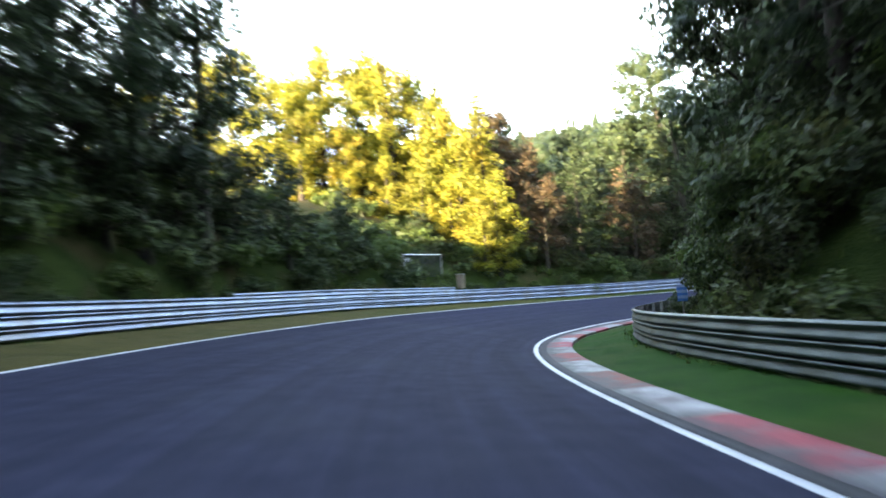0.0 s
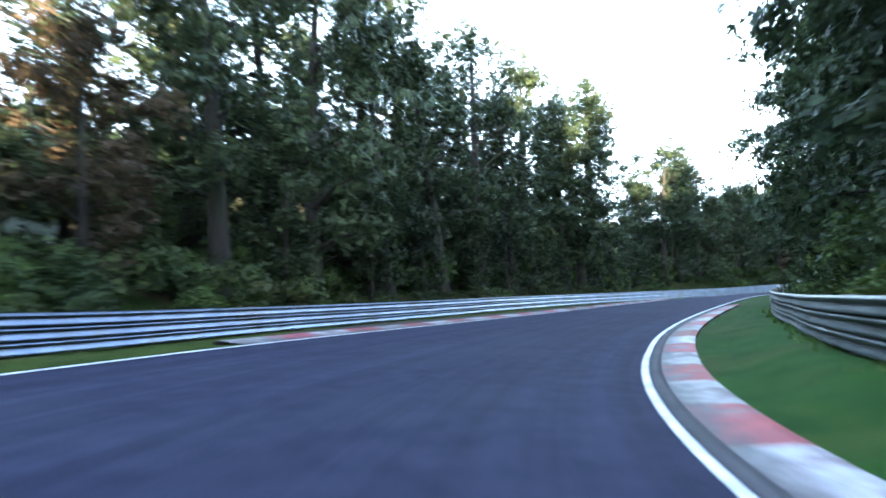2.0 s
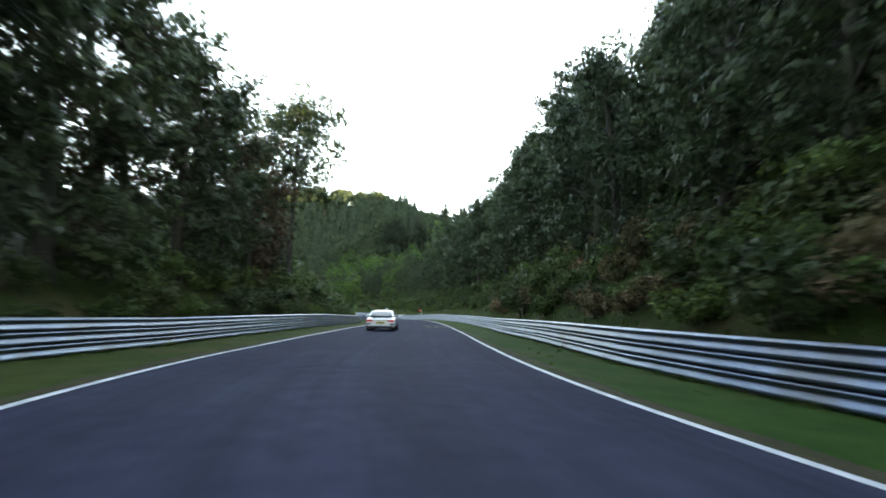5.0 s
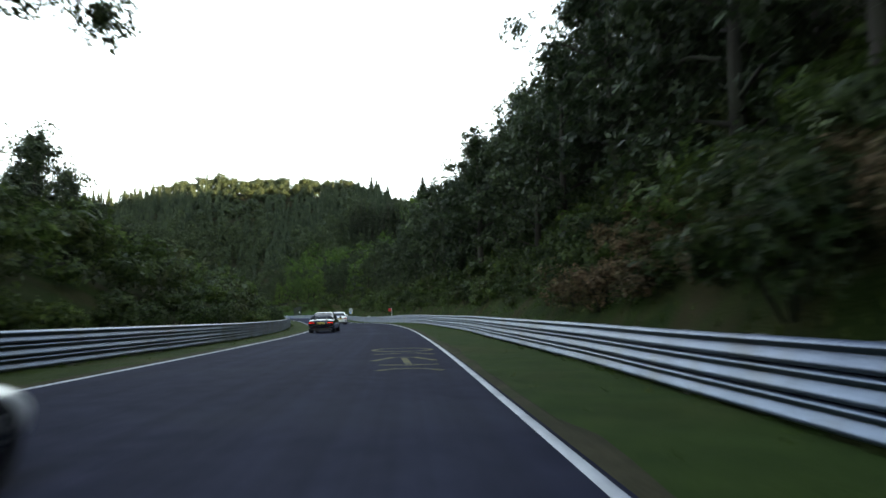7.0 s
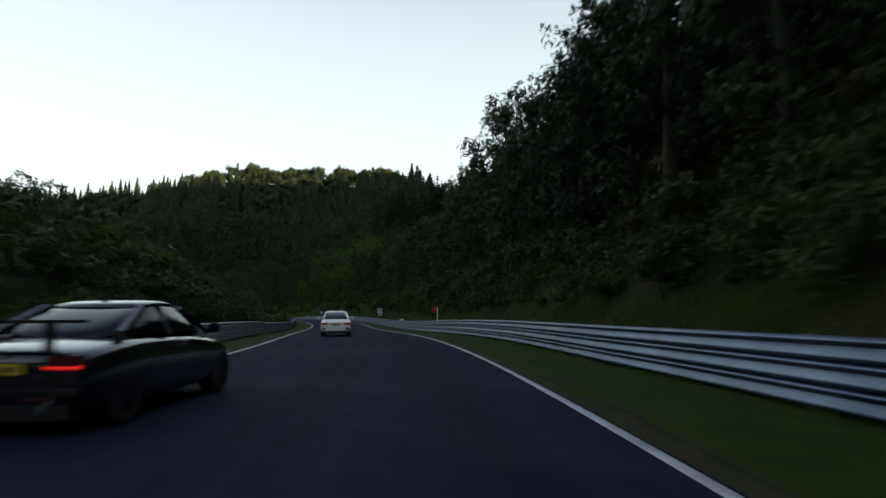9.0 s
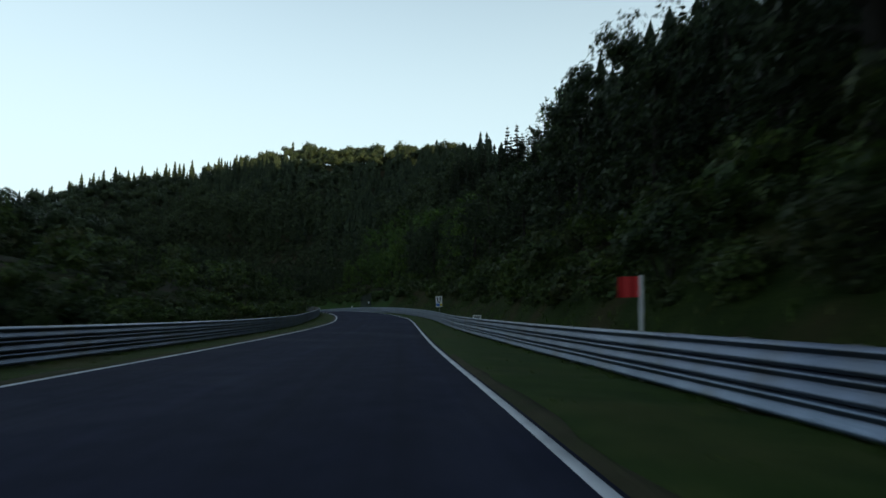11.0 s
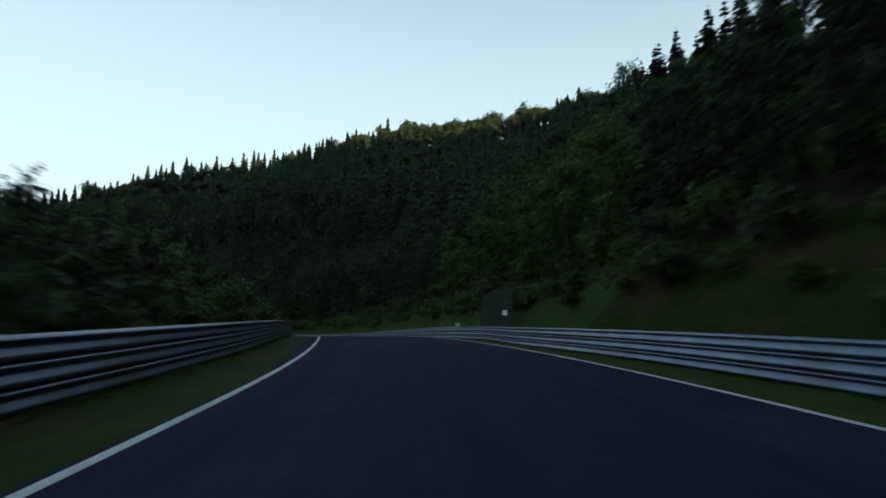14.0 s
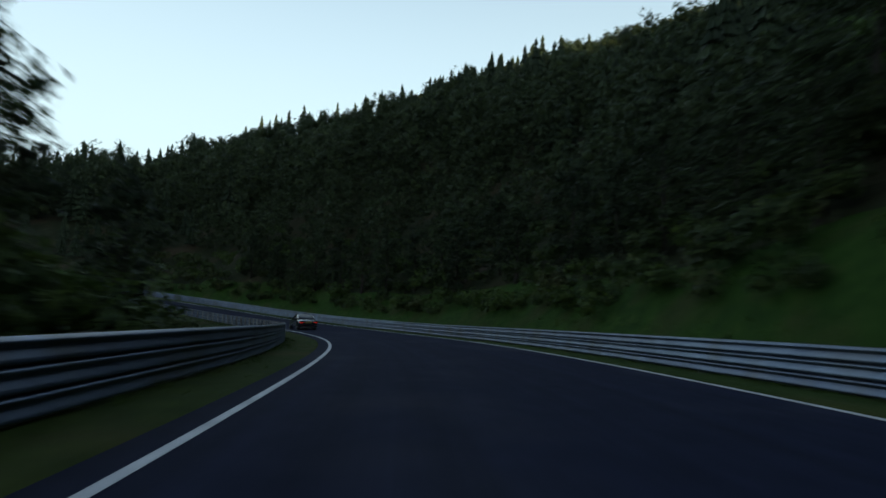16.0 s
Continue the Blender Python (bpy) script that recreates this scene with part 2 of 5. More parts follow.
KERB_WHITE = material("kerb_white", (0.19, 0.18, 0.18), (0.38, 0.36, 0.36), 2.5, 40, 0.7, bump=0.3, depth=0.008, per_object=0.32,
                      dirt=(0.13, 0.095, 0.10), dirt_scale=1.9, dirt_amount=0.9)
SOIL = material("bare_soil", (0.024, 0.024, 0.012), (0.066, 0.056, 0.032), 1.6, 30, 0.95, bump=0.6, depth=0.02,
                dirt=(0.030, 0.040, 0.012), dirt_scale=0.9, dirt_amount=0.8, spec=0.1)
CONCRETE = material("concrete", (0.030, 0.030, 0.036), (0.062, 0.060, 0.066), 2.0, 50, 0.85, bump=0.3, depth=0.008,
                    dirt=(0.035, 0.035, 0.035), dirt_scale=1.2, dirt_amount=0.6)
GRASS = material("short_grass", (0.050, 0.042, 0.014), (0.105, 0.084, 0.030), 1.4, 40, 0.9, bump=0.9, depth=0.05,
                 towards=((0.015, 0.030, 0.004), (0.042, 0.062, 0.010), -10, 22),
                 dirt=(0.066, 0.054, 0.020), dirt_scale=0.30, dirt_amount=0.6, spec=0.1)
GREEN_GRASS = material("green_bank", (0.010, 0.030, 0.004), (0.030, 0.068, 0.010), 1.2, 30, 0.9, bump=0.9, depth=0.06,
                       dirt=(0.040, 0.038, 0.014), dirt_scale=0.30, dirt_amount=0.6, spec=0.1)
LUSH_GRASS = material("lush_grass", (0.005, 0.031, 0.002), (0.018, 0.066, 0.005), 1.2, 40, 0.9, bump=0.9, depth=0.05,
                      dirt=(0.058, 0.052, 0.017), dirt_scale=0.30, dirt_amount=0.45, spec=0.1,
                      towards=((0.014, 0.034, 0.005), (0.040, 0.064, 0.012), 55, 125))
ROUGH_GRASS = material("rough_bank", (0.009, 0.017, 0.004), (0.026, 0.040, 0.009), 1.1, 14, 0.95, bump=1.0, depth=0.10,
                       dirt=(0.046, 0.032, 0.018), dirt_scale=0.35, dirt_amount=0.6, spec=0.05)
BLADES = material("grass_blades", (0.030, 0.066, 0.011), (0.080, 0.130, 0.026), 0.8, 8, 0.8, bump=0, island=0.35, through_light=0.25,
                  dirt=(0.11, 0.09, 0.04), dirt_scale=0.7, dirt_amount=0.5)
FOREST_FLOOR = material("forest_floor", (0.009, 0.015, 0.006), (0.027, 0.030, 0.014), 0.5, 6, 0.95, bump=0.9, depth=0.15,
                        dirt=(0.046, 0.032, 0.020), dirt_scale=0.12, dirt_amount=0.7, spec=0.1)
STEEL = material("galvanised_steel", (0.072, 0.097, 0.148), (0.165, 0.206, 0.290), 1.2, 30, 0.40, metal=0.75, bump=0.06, depth=0.004,
                 per_object=0.14, dirt=(0.09, 0.085, 0.08), dirt_scale=0.9, dirt_amount=0.6, spec=0.5)
DULL_STEEL = material("weathered_steel", (0.055, 0.067, 0.066), (0.145, 0.165, 0.165), 1.4, 26, 0.55, metal=0.75, bump=0.08, depth=0.004,
                      per_object=0.16, dirt=(0.045, 0.052, 0.040), dirt_scale=1.1, dirt_amount=0.75, spec=0.4, stretch=(1, 1, 2.5))
DARK_STEEL = material("dark_painted_steel", (0.012, 0.016, 0.018), (0.034, 0.040, 0.044), 3, 40, 0.6, metal=0.2, bump=0.1, depth=0.003,
                      dirt=(0.05, 0.03, 0.02), dirt_scale=3, dirt_amount=0.5)
POST_STEEL = material("post_steel", (0.20, 0.20, 0.20), (0.34, 0.34, 0.34), 4, 40, 0.6, metal=0.5, bump=0.1, depth=0.003,
                      dirt=(0.12, 0.07, 0.04), dirt_scale=3, dirt_amount=0.6)
BARK = material("bark", (0.014, 0.012, 0.010), (0.040, 0.034, 0.028), 3, 25, 0.95, bump=1.0, depth=0.04, per_object=0.25, stretch=(1, 1, 0.25),
                dirt=(0.05, 0.07, 0.03), dirt_scale=0.8, dirt_amount=0.5)
LEAF = material("leaves", (0.013, 0.025, 0.010), (0.032, 0.050, 0.018), 0.35, 3, 0.6, bump=0, leafy=6.5, per_object=0.3, island=0.35, through_light=0.25, spec=0.25)
LEAF_LIGHT = material("light_leaves", (0.027, 0.064, 0.0095), (0.067, 0.120, 0.019), 0.35, 3, 0.6, bump=0, leafy=6.5, per_object=0.25, island=0.35, through_light=0.3, spec=0.25)
# low-sun yellow and brightness painted into the leaf colour
LEAF_SUNLIT = material("sunlit_leaves", (0.100, 0.118, 0.010), (0.265, 0.255, 0.028), 0.4, 3, 0.6, bump=0, leafy=6.5, per_object=0.2, island=0.35, through_light=0.45,
                     dirt=(0.17, 0.11, 0.018), dirt_scale=0.25, dirt_amount=0.35, spec=0.3)
LEAF_RUST = material("rusty_leaves", (0.030, 0.022, 0.012), (0.066, 0.046, 0.022), 0.5, 3, 0.7, bump=0, leafy=7.5, per_object=0.2, island=0.35, through_light=0.3, spec=0.25)
NEEDLE = material("needles", (0.010, 0.020, 0.010), (0.024, 0.040, 0.016), 0.4, 4, 0.7, bump=0, per_object=0.25, island=0.3, through_light=0.12, spec=0.25)
BUSH = material("bush_leaves", (0.016, 0.034, 0.008), (0.044, 0.070, 0.017), 0.6, 4, 0.65, bump=0, leafy=9.0, per_object=0.3, island=0.35, through_light=0.3, spec=0.3,
                dirt=(0.065, 0.050, 0.02), dirt_scale=0.4, dirt_amount=0.4)
BUSH_DRY = material("dry_brush", (0.065, 0.045, 0.024), (0.170, 0.125, 0.068), 0.6, 4, 0.8, bump=0, leafy=9.0, per_object=0.3, island=0.4, through_light=0.25, spec=0.15,
                    dirt=(0.035, 0.055, 0.015), dirt_scale=0.5, dirt_amount=0.7)
BUSH_BRIGHT = material("bright_bush_leaves", (0.028, 0.054, 0.010), (0.068, 0.105, 0.022), 0.6, 4, 0.65, bump=0, leafy=9.0, per_object=0.25, island=0.35,
                       through_light=0.35, spec=0.3)


# ---------------------------------------------------------------- mesh helpers
def raw_mesh(name, verts, faces, mats, smooth=False, index=None):
    """A mesh from arrays: faces all with the same number of corners."""
    verts, faces = np.asarray(verts, np.float32), np.asarray(faces, np.int32)
    me = bpy.data.meshes.new(name)
    k = faces.shape[1]
    me.vertices.add(len(verts))
    me.vertices.foreach_set("co", verts.ravel())
    me.loops.add(faces.size)
    me.loops.foreach_set("vertex_index", faces.ravel())
    me.polygons.add(len(faces))
    me.polygons.foreach_set("loop_start", np.arange(0, faces.size, k, dtype=np.int32))
    me.polygons.foreach_set("use_smooth", np.full(len(faces), smooth))
    for m in (mats if isinstance(mats, (list, tuple)) else [mats]):
        me.materials.append(m)
    if index is not None:
        me.polygons.foreach_set("material_index", np.asarray(index, np.int32))
    me.update()
    me.validate()
    return me


def part(name, data, mat=None, parent=None, label="", at=None):
    """Links a bmesh or a mesh as one object under a thing or a part."""
    if isinstance(data, bmesh.types.BMesh):
        me = bpy.data.meshes.new(name)
        data.to_mesh(me)
        data.free()
        if mat:
            me.materials.append(mat)
        data = me
    ob = new(name, data)
    if parent:
        ob.parent = parent
    if at is not None:
        ob.matrix_basis = at
    if label:
        ob["label"] = label
    return ob


def box(bm, x0, x1, y0, y1, z0, z1, bevel=0.0):
    m = Matrix.Translation(((x0 + x1) / 2, (y0 + y1) / 2, (z0 + z1) / 2)) @ Matrix.Diagonal((x1 - x0, y1 - y0, z1 - z0, 1))
    out = bmesh.ops.create_cube(bm, size=1, matrix=m)
    if bevel:
        edges = list({e for v in out["verts"] for e in v.link_edges})
        bmesh.ops.bevel(bm, geom=edges, offset=bevel, segments=2, affect="EDGES")
    return bm


def tube(points, radii, n=6):
    """Vertices and faces of a tapered round limb along points."""
    points = [Vector(p) for p in points]
    v, f = [], []
    for i, (p, r) in enumerate(zip(points, radii)):
        d = (points[min(i + 1, len(points) - 1)] - points[max(i - 1, 0)]).normalized()
        side = d.orthogonal().normalized()
        up = d.cross(side)
        for k in range(n):
            a = 2 * math.pi * k / n
            v.append(p + (side * math.cos(a) + up * math.sin(a)) * r)
    for i in range(len(points) - 1):
        for k in range(n):
            f.append((i * n + k, i * n + (k + 1) % n, (i + 1) * n + (k + 1) % n, (i + 1) * n + k))
    return [tuple(q) for q in v], f


def rod(p, q, r0, r1=None, n=8):
    bm = bmesh.new()
    v, f = tube([p, q], [r0, r1 if r1 else r0], n)
    bv = [bm.verts.new(c) for c in v]
    for q4 in f:
        bm.faces.new([bv[i] for i in q4])
    bm.faces.new(bv[:n][::-1])
    bm.faces.new(bv[-n:])
    return bm


# ---------------------------------------------------------------- the line of the road
S0, S1 = -20.0, 520.0
SG = np.arange(S0, S1 + 0.5, 1.0)


def nodes(values, step, scale=1.0):
    return np.interp(SG, S0 + step * np.arange(len(values)), np.array(values) * scale)


bend, slope, camber = nodes(BEND, 10, 1e-3), nodes(SLOPE, 25, 0.01), nodes(CAMBER, 25, 0.01)
width, verge_l, verge_r = nodes(WIDTH, 40), nodes(VERGE_L, 12), nodes(VERGE_R, 12)
rise_l, rise_r = nodes(RISE_L, 25), nodes(RISE_R, 25)
zero = int(-S0)
heading = np.cumsum(bend)
heading -= heading[zero]
RX, RY, RZ = np.cumsum(-np.sin(heading)), np.cumsum(np.cos(heading)), np.cumsum(slope)
RX, RY, RZ = RX - RX[zero], RY - RY[zero], RZ - RZ[zero]


def on(s, arr):
    return np.interp(s, SG, arr)


def road(s, d, h=0.0):
    """The place s metres along the road, d metres to the right of its middle, h over its plane."""
    a = on(s, heading)
    return np.stack(np.broadcast_arrays(on(s, RX) + d * np.cos(a), on(s, RY) + d * np.sin(a), on(s, RZ) + d * on(s, camber) + h), -1)


def half(s):
    return on(s, width) / 2


def rail_d(s, side):
    return side * (half(s) + on(s, verge_r if side > 0 else verge_l))


def rail_z(s, side):
    return on(s, rise_r if side > 0 else rise_l)


def nearest(x, y):
    """For arrays of places: the metres along the road and to its right."""
    x, y = np.ravel(x), np.ravel(y)
    s, d = np.empty(len(x)), np.empty(len(x))
    for i in range(0, len(x), 4000):
        q = (x[i:i + 4000, None] - RX) ** 2 + (y[i:i + 4000, None] - RY) ** 2
        j = q.argmin(1)
        s[i:i + 4000] = SG[j]
        across = (x[i:i + 4000] - RX[j]) * np.cos(heading[j]) + (y[i:i + 4000] - RY[j]) * np.sin(heading[j])
        d[i:i + 4000] = np.sign(across) * np.sqrt(q[np.arange(len(j)), j])
    return s, d


# the crest of the hills round the valley: x, y, height
# the first five points are an unseen western hill added to block the sun
CREST = ((-190, -120, 44), (-120, -58, 42), (-62, -16, 50), (-36, 0, 42), (-32, -45, 42), (40, -60, 27), (75, -22, 30), (110, -18, 34), (160, -28, 33), (215, -30, 29), (268, -28, 26), (345, -26, 33),
         (411, -42, 57), (461, -37, 71), (497, -22, 79), (530, 2, 86), (560, 45, 90), (576, 92, 79), (548, 148, 62),
         (522, 182, 42), (486, 222, 32), (430, 290, 34), (330, 330, 40), (250, 330, 52), (150, 310, 74), (60, 300, 62), (-60, 300, 40), (-200, 290, 30))


def crest_near(x, y):
    best, z = np.full(len(x), 1e9), np.zeros(len(x))
    for (ax, ay, az), (bx, by, bz) in zip(CREST, CREST[1:]):
        t = np.clip(((x - ax) * (bx - ax) + (y - ay) * (by - ay)) / ((bx - ax) ** 2 + (by - ay) ** 2), 0, 1)
        q = np.hypot(x - ax - t * (bx - ax), y - ay - t * (by - ay))
        z = np.where(q < best, az + t * (bz - az), z)
        best = np.minimum(best, q)
    return best, z


def smooth01(t):
    t = np.clip(t, 0, 1)
    return t * t * (3 - 2 * t)


def ground(x, y):
    """Height of the land: the road's bed, the bank beside it, and the hills."""
    x, y = np.ravel(np.asarray(x, float)), np.ravel(np.asarray(y, float))
    s, d = nearest(x, y)
    right = d > 0
    rd = np.where(right, rail_d(s, 1), -rail_d(s, -1))
    beyond = np.maximum(np.abs(d) - rd - 1.5, 0)
    foot = on(s, RZ) + np.sign(d) * np.minimum(np.abs(d), rd) * on(s, camber) + np.where(right, rail_z(s, 1), rail_z(s, -1))
    far, top = crest_near(x, y)
    t = beyond / (beyond + far + 1e-6)
    hill = (top - foot) * np.where(t < 1, t, 1) ** 0.85
    # level ground inside the last bend
    hill = hill * (1 - 0.95 * (~right) * smooth01((s - 365) / 15) * smooth01((490 - s) / 15) * (1 - smooth01((beyond - 22) / 35)))
    dip = np.where(right, 0.0, -2.5 * smooth01(beyond / 25) * (1 - smooth01((beyond - 40) / 60)))
    wave = 1.2 * np.sin(x * 0.11 + 1.3) * np.sin(y * 0.13) + 0.5 * np.sin(x * 0.31) * np.cos(y * 0.27 + 2)
    z = foot + hill + dip + wave * smooth01(beyond / 14)
    # an unseen high hill behind the slope side, added to shade the valley
    t2 = np.clip(((x - 60) * 330 + (y + 125) * -25) / (330 ** 2 + 25 ** 2), 0, 1)
    # an unseen side valley, cut to let the evening sun in from the west
    z = np.where(x < -4, np.minimum(z, 9 - 2.6 * smooth01((-4 - x) / 9) + 9 * np.maximum(0.6 * x - 0.8 * y + 30.4, 0)), z)
    shade_hill = (133 + 30 * smooth01((0.76 - t2) / 0.25) - 66 * smooth01((t2 - 0.68) / 0.10)) * smooth01(1 - np.hypot(x - 60 - 330 * t2, y + 125 + 25 * t2) / 105)
    return np.maximum(z, shade_hill - 12)


# ---------------------------------------------------------------- land
def land():
    """One sheet: fine round the road, coarse to the horizon."""
    gx = np.concatenate([[-3200, -1600, -800, -400, -220], np.arange(-140, 640, 3.6), [720, 900, 1400, 2400, 3600]])
    gy = np.concatenate([[-3200, -1600, -800, -500, -380], np.arange(-290, -170, 8.0), np.arange(-170, 400, 3.6), [460, 600, 900, 1600, 3200]])
    mx, my = np.meshgrid(gx, gy)
    x, y = mx.ravel(), my.ravel()
    s, d = nearest(x, y)
    rd = np.where(d > 0, rail_d(s, 1), -rail_d(s, -1))
    z = ground(x, y)
    # the bed lies under the road and its verges
    under = 1 - smooth01((np.abs(d) - rd - 5.2) / 2.4)
    z = z - 0.5 * under - 1.2 * (1 - smooth01((np.abs(d) - rd + 1.5) / 2.5))
    away = np.maximum.reduce([x - 660, -160 - x, y - 420, -300 - y, np.zeros(len(x))])
    z = np.where(away > 0, np.minimum(z, 30) * np.exp(-away / 500), z)
    nx, ny = len(gx), len(gy)
    i, j = np.meshgrid(np.arange(nx - 1), np.arange(ny - 1))
    a = (j * nx + i).ravel()
    f = np.stack([a, a + 1, a + nx + 1, a + nx], -1)
    ob = part("ground", raw_mesh("ground", np.stack([x, y, z], -1), f, FOREST_FLOOR, True))
    tagged(ob, "dark forest soil with leaf litter on the valley slopes", "ground", kind="structure")


land()


def ribbon(name, s0, s1, cross, mat, step=1.0, smooth=True, parent=None, ends=False):
    """A strip along the road. cross(s) gives the points across it as d and h over the road's plane."""
    ss = np.arange(s0, s1 + step * 0.5, step)
    rings = []
    for s in ss:
        rings.append(np.array([road(s, d, h) for d, h in cross(s)]))
    k = len(rings[0])
    v = np.concatenate(rings)
    i, j = np.meshgrid(np.arange(k - 1), np.arange(len(ss) - 1))
    a = (j * k + i).ravel()
    f = np.stack([a, a + 1, a + k + 1, a + k], -1)
    return part(name, raw_mesh(name, v, f, mat, smooth), parent=parent)


END = 516.0


def over(s):
    """Asphalt outside the line on the level side."""
    return 0.18 + 0.34 * smooth01((s - 310) / 12)


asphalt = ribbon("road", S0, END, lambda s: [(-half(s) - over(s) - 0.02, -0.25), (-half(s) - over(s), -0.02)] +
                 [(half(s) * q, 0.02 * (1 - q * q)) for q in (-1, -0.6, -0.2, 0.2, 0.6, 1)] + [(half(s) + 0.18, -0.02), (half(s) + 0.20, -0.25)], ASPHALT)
ss_ = np.arange(S0, END + 0.5, 1.0)
lane = np.repeat(ss_, 10), np.concatenate([[-half(q) - 0.2, -half(q) - 0.18] + [half(q) * e for e in (-1, -0.6, -0.2, 0.2, 0.6, 1)] + [half(q) + 0.18, half(q) + 0.2] for q in ss_])
corner = np.empty(len(asphalt.data.loops), np.int32)
asphalt.data.loops.foreach_get("vertex_index", corner)
asphalt.data.uv_layers.new(name="lane").data.foreach_set("uv", np.stack([lane[0][corner], lane[1][corner]], -1).astype(np.float32).ravel())
tagged(asphalt, "dark grey asphalt race track with a worn even surface", "road", kind="structure")


def side_line(side):
    ob = ribbon("edge_line", S0, END, lambda s: [(side * half(s) - 0.065, 0.004), (side * half(s) - 0.06, 0.008), (side * half(s) + 0.06, 0.008), (side * half(s) + 0.065, 0.004)], LINE_PAINT)
    tagged(ob, "white painted edge line, slightly worn, along the asphalt", "road marking", kind="structure")


side_line(-1)
side_line(1)


def verge(side, name):
    def cross(s):
        r, z = abs(rail_d(s, side)), rail_z(s, side)
        if side > 0:
            e = half(s) + 0.16 + 0.86 * (1 - smooth01((s - 85) / 3))
        else:
            e = half(s) + over(s) - 0.02 + 1.9 * smooth01((s - 57) / 6) * (1 - smooth01((s - 103) / 6))
        out = [(e, -0.06), (e + 0.12, 0.0)]
        for q in (0.25, 0.5, 0.75, 1.0):
            out.append((e + 0.12 + (r - e - 0.12) * q, z * smooth01(q) + 0.02 * math.sin(s * 1.7 + q * 5) + 0.012 * math.sin(s * 5.1 + q * 9)))
        return [(side * d, h) for d, h in out]
    ob = ribbon(name, S0, END, cross, LUSH_GRASS if side > 0 else GRASS)
    tagged(ob, "short green grass verge, lush in the bend and drier beyond" if side > 0 else "mown green grass verge with dry brown patches by the road", "grass verge", kind="structure")


def bank(side, s0, s1, mat, label):
    """The rough strip behind the barrier, from the verge to the wood's floor."""
    def cross(s):
        r, z = abs(rail_d(s, side)), rail_z(s, side)
        w = [(side * r, z + 0.02 * math.sin(s * 1.7 + 5) + 0.012 * math.sin(s * 5.1 + 9))]
        for o, lift in ((0.7, 0.03), (1.5, 0.05), (2.3, 0.06), (3.2, 0.06), (4.4, 0.06), (5.8, 0.03), (7.2, -0.40)):
            p = road(s, side * (r + o))
            w.append((side * (r + o), float(ground(p[0], p[1])[0]) - p[2] + lift))
        return w
    ob = ribbon("bank", s0, s1, cross, mat)
    tagged(ob, label, "bank", kind="structure")


for side_ in (-1, 1):
    bank(side_, S0, 325.0 if side_ > 0 else END, ROUGH_GRASS, "rough weedy bank with dead stalks behind the barrier")
bank(1, 325.0, END, GREEN_GRASS, "green grassy bank behind the barrier")
verge(-1, "verge")
verge(1, "verge")


def worn_edge(side, s0, s1):
    """Bare soil where wheels ran off the asphalt, with an uneven outer edge."""
    def cross(s):
        w = (0.07 + 0.09 * math.sin(s * 0.31) + 0.08 * math.sin(s * 1.37 + 1) + 0.05 * math.sin(s * 4.1)) * smooth01((s - s0) / 12) * smooth01((s1 - s) / 12)
        e, r = half(s) + over(s) * (side < 0) + 0.17 * (side > 0), abs(rail_d(s, side))
        q = min(1, max(0.02, w) / (r - e - 0.12))
        return [(side * (e - 0.03), -0.015), (side * (e + 0.12), 0.012), (side * (e + 0.12 + max(0.02, w)), rail_z(s, side) * smooth01(q) + 0.026), (side * (e + 0.16 + max(0.02, w)), -0.05)]
    ob = ribbon("worn_edge", s0, s1, cross, SOIL)
    tagged(ob, "bare brown soil worn along the edge of the asphalt", "soil strip", kind="structure")


worn_edge(1, 100.0, 235.0)
worn_edge(-1, 112.0, 300.0)


# ---------------------------------------------------------------- guard rails
BEAM = ((0.0, 0.0), (0.020, 0.010), (0.078, 0.030), (0.085, 0.056), (0.072, 0.084), (0.016, 0.166), (0.008, 0.184), (0.014, 0.200),
        (0.076, 0.228), (0.082, 0.247), (0.076, 0.266), (0.018, 0.292), (0.0, 0.306))


def beam_mesh(s0, s1, side, h, off=0.0, lift=0.0, lap=0.0, steel=None):
    """One pressed steel beam with two ridges, following the road; its face looks at the road."""
    ss = np.linspace(s0, s1, max(2, int((s1 - s0) / 2.0) + 1))
    loop = [(o, z) for o, z in BEAM] + [(o - 0.012, z) for o, z in BEAM[::-1]]
    v = []
    for s in ss:
        d0, z0 = rail_d(s, side), rail_z(s, side)
        up = lift * smooth01((s - s0) / 6.0)
        v.append(np.array([road(s, d0 + side * off - side * (o + lap), z0 + h + z + up) for o, z in loop]))
    k = len(loop)
    v = np.concatenate(v)
    f = [(j * k + i, j * k + (i + 1) % k, (j + 1) * k + (i + 1) % k, (j + 1) * k + i) for j in range(len(ss) - 1) for i in range(k)]
    return raw_mesh("beam", v, f, steel or STEEL, True)


def post_bmesh():
    bm = bmesh.new()
    box(bm, -0.045, 0.045, 0.0, 0.012, -0.5, 0.95)
    box(bm, -0.045, -0.035, 0.012, 0.10, -0.5, 0.95)
    box(bm, -0.045, 0.045, 0.10, 0.112, -0.5, 0.95)
    return bm


POST = bpy.data.meshes.new("post")
_b = post_bmesh()
_b.to_mesh(POST)
_b.free()
POST.materials.append(POST_STEEL)
BOLT = bpy.data.meshes.new("bolt")
_b = bmesh.new()
bmesh.ops.create_cone(_b, cap_ends=True, segments=8, radius1=0.02, radius2=0.014, depth=0.025)
_b.to_mesh(BOLT)
_b.free()
BOLT.materials.append(POST_STEEL)


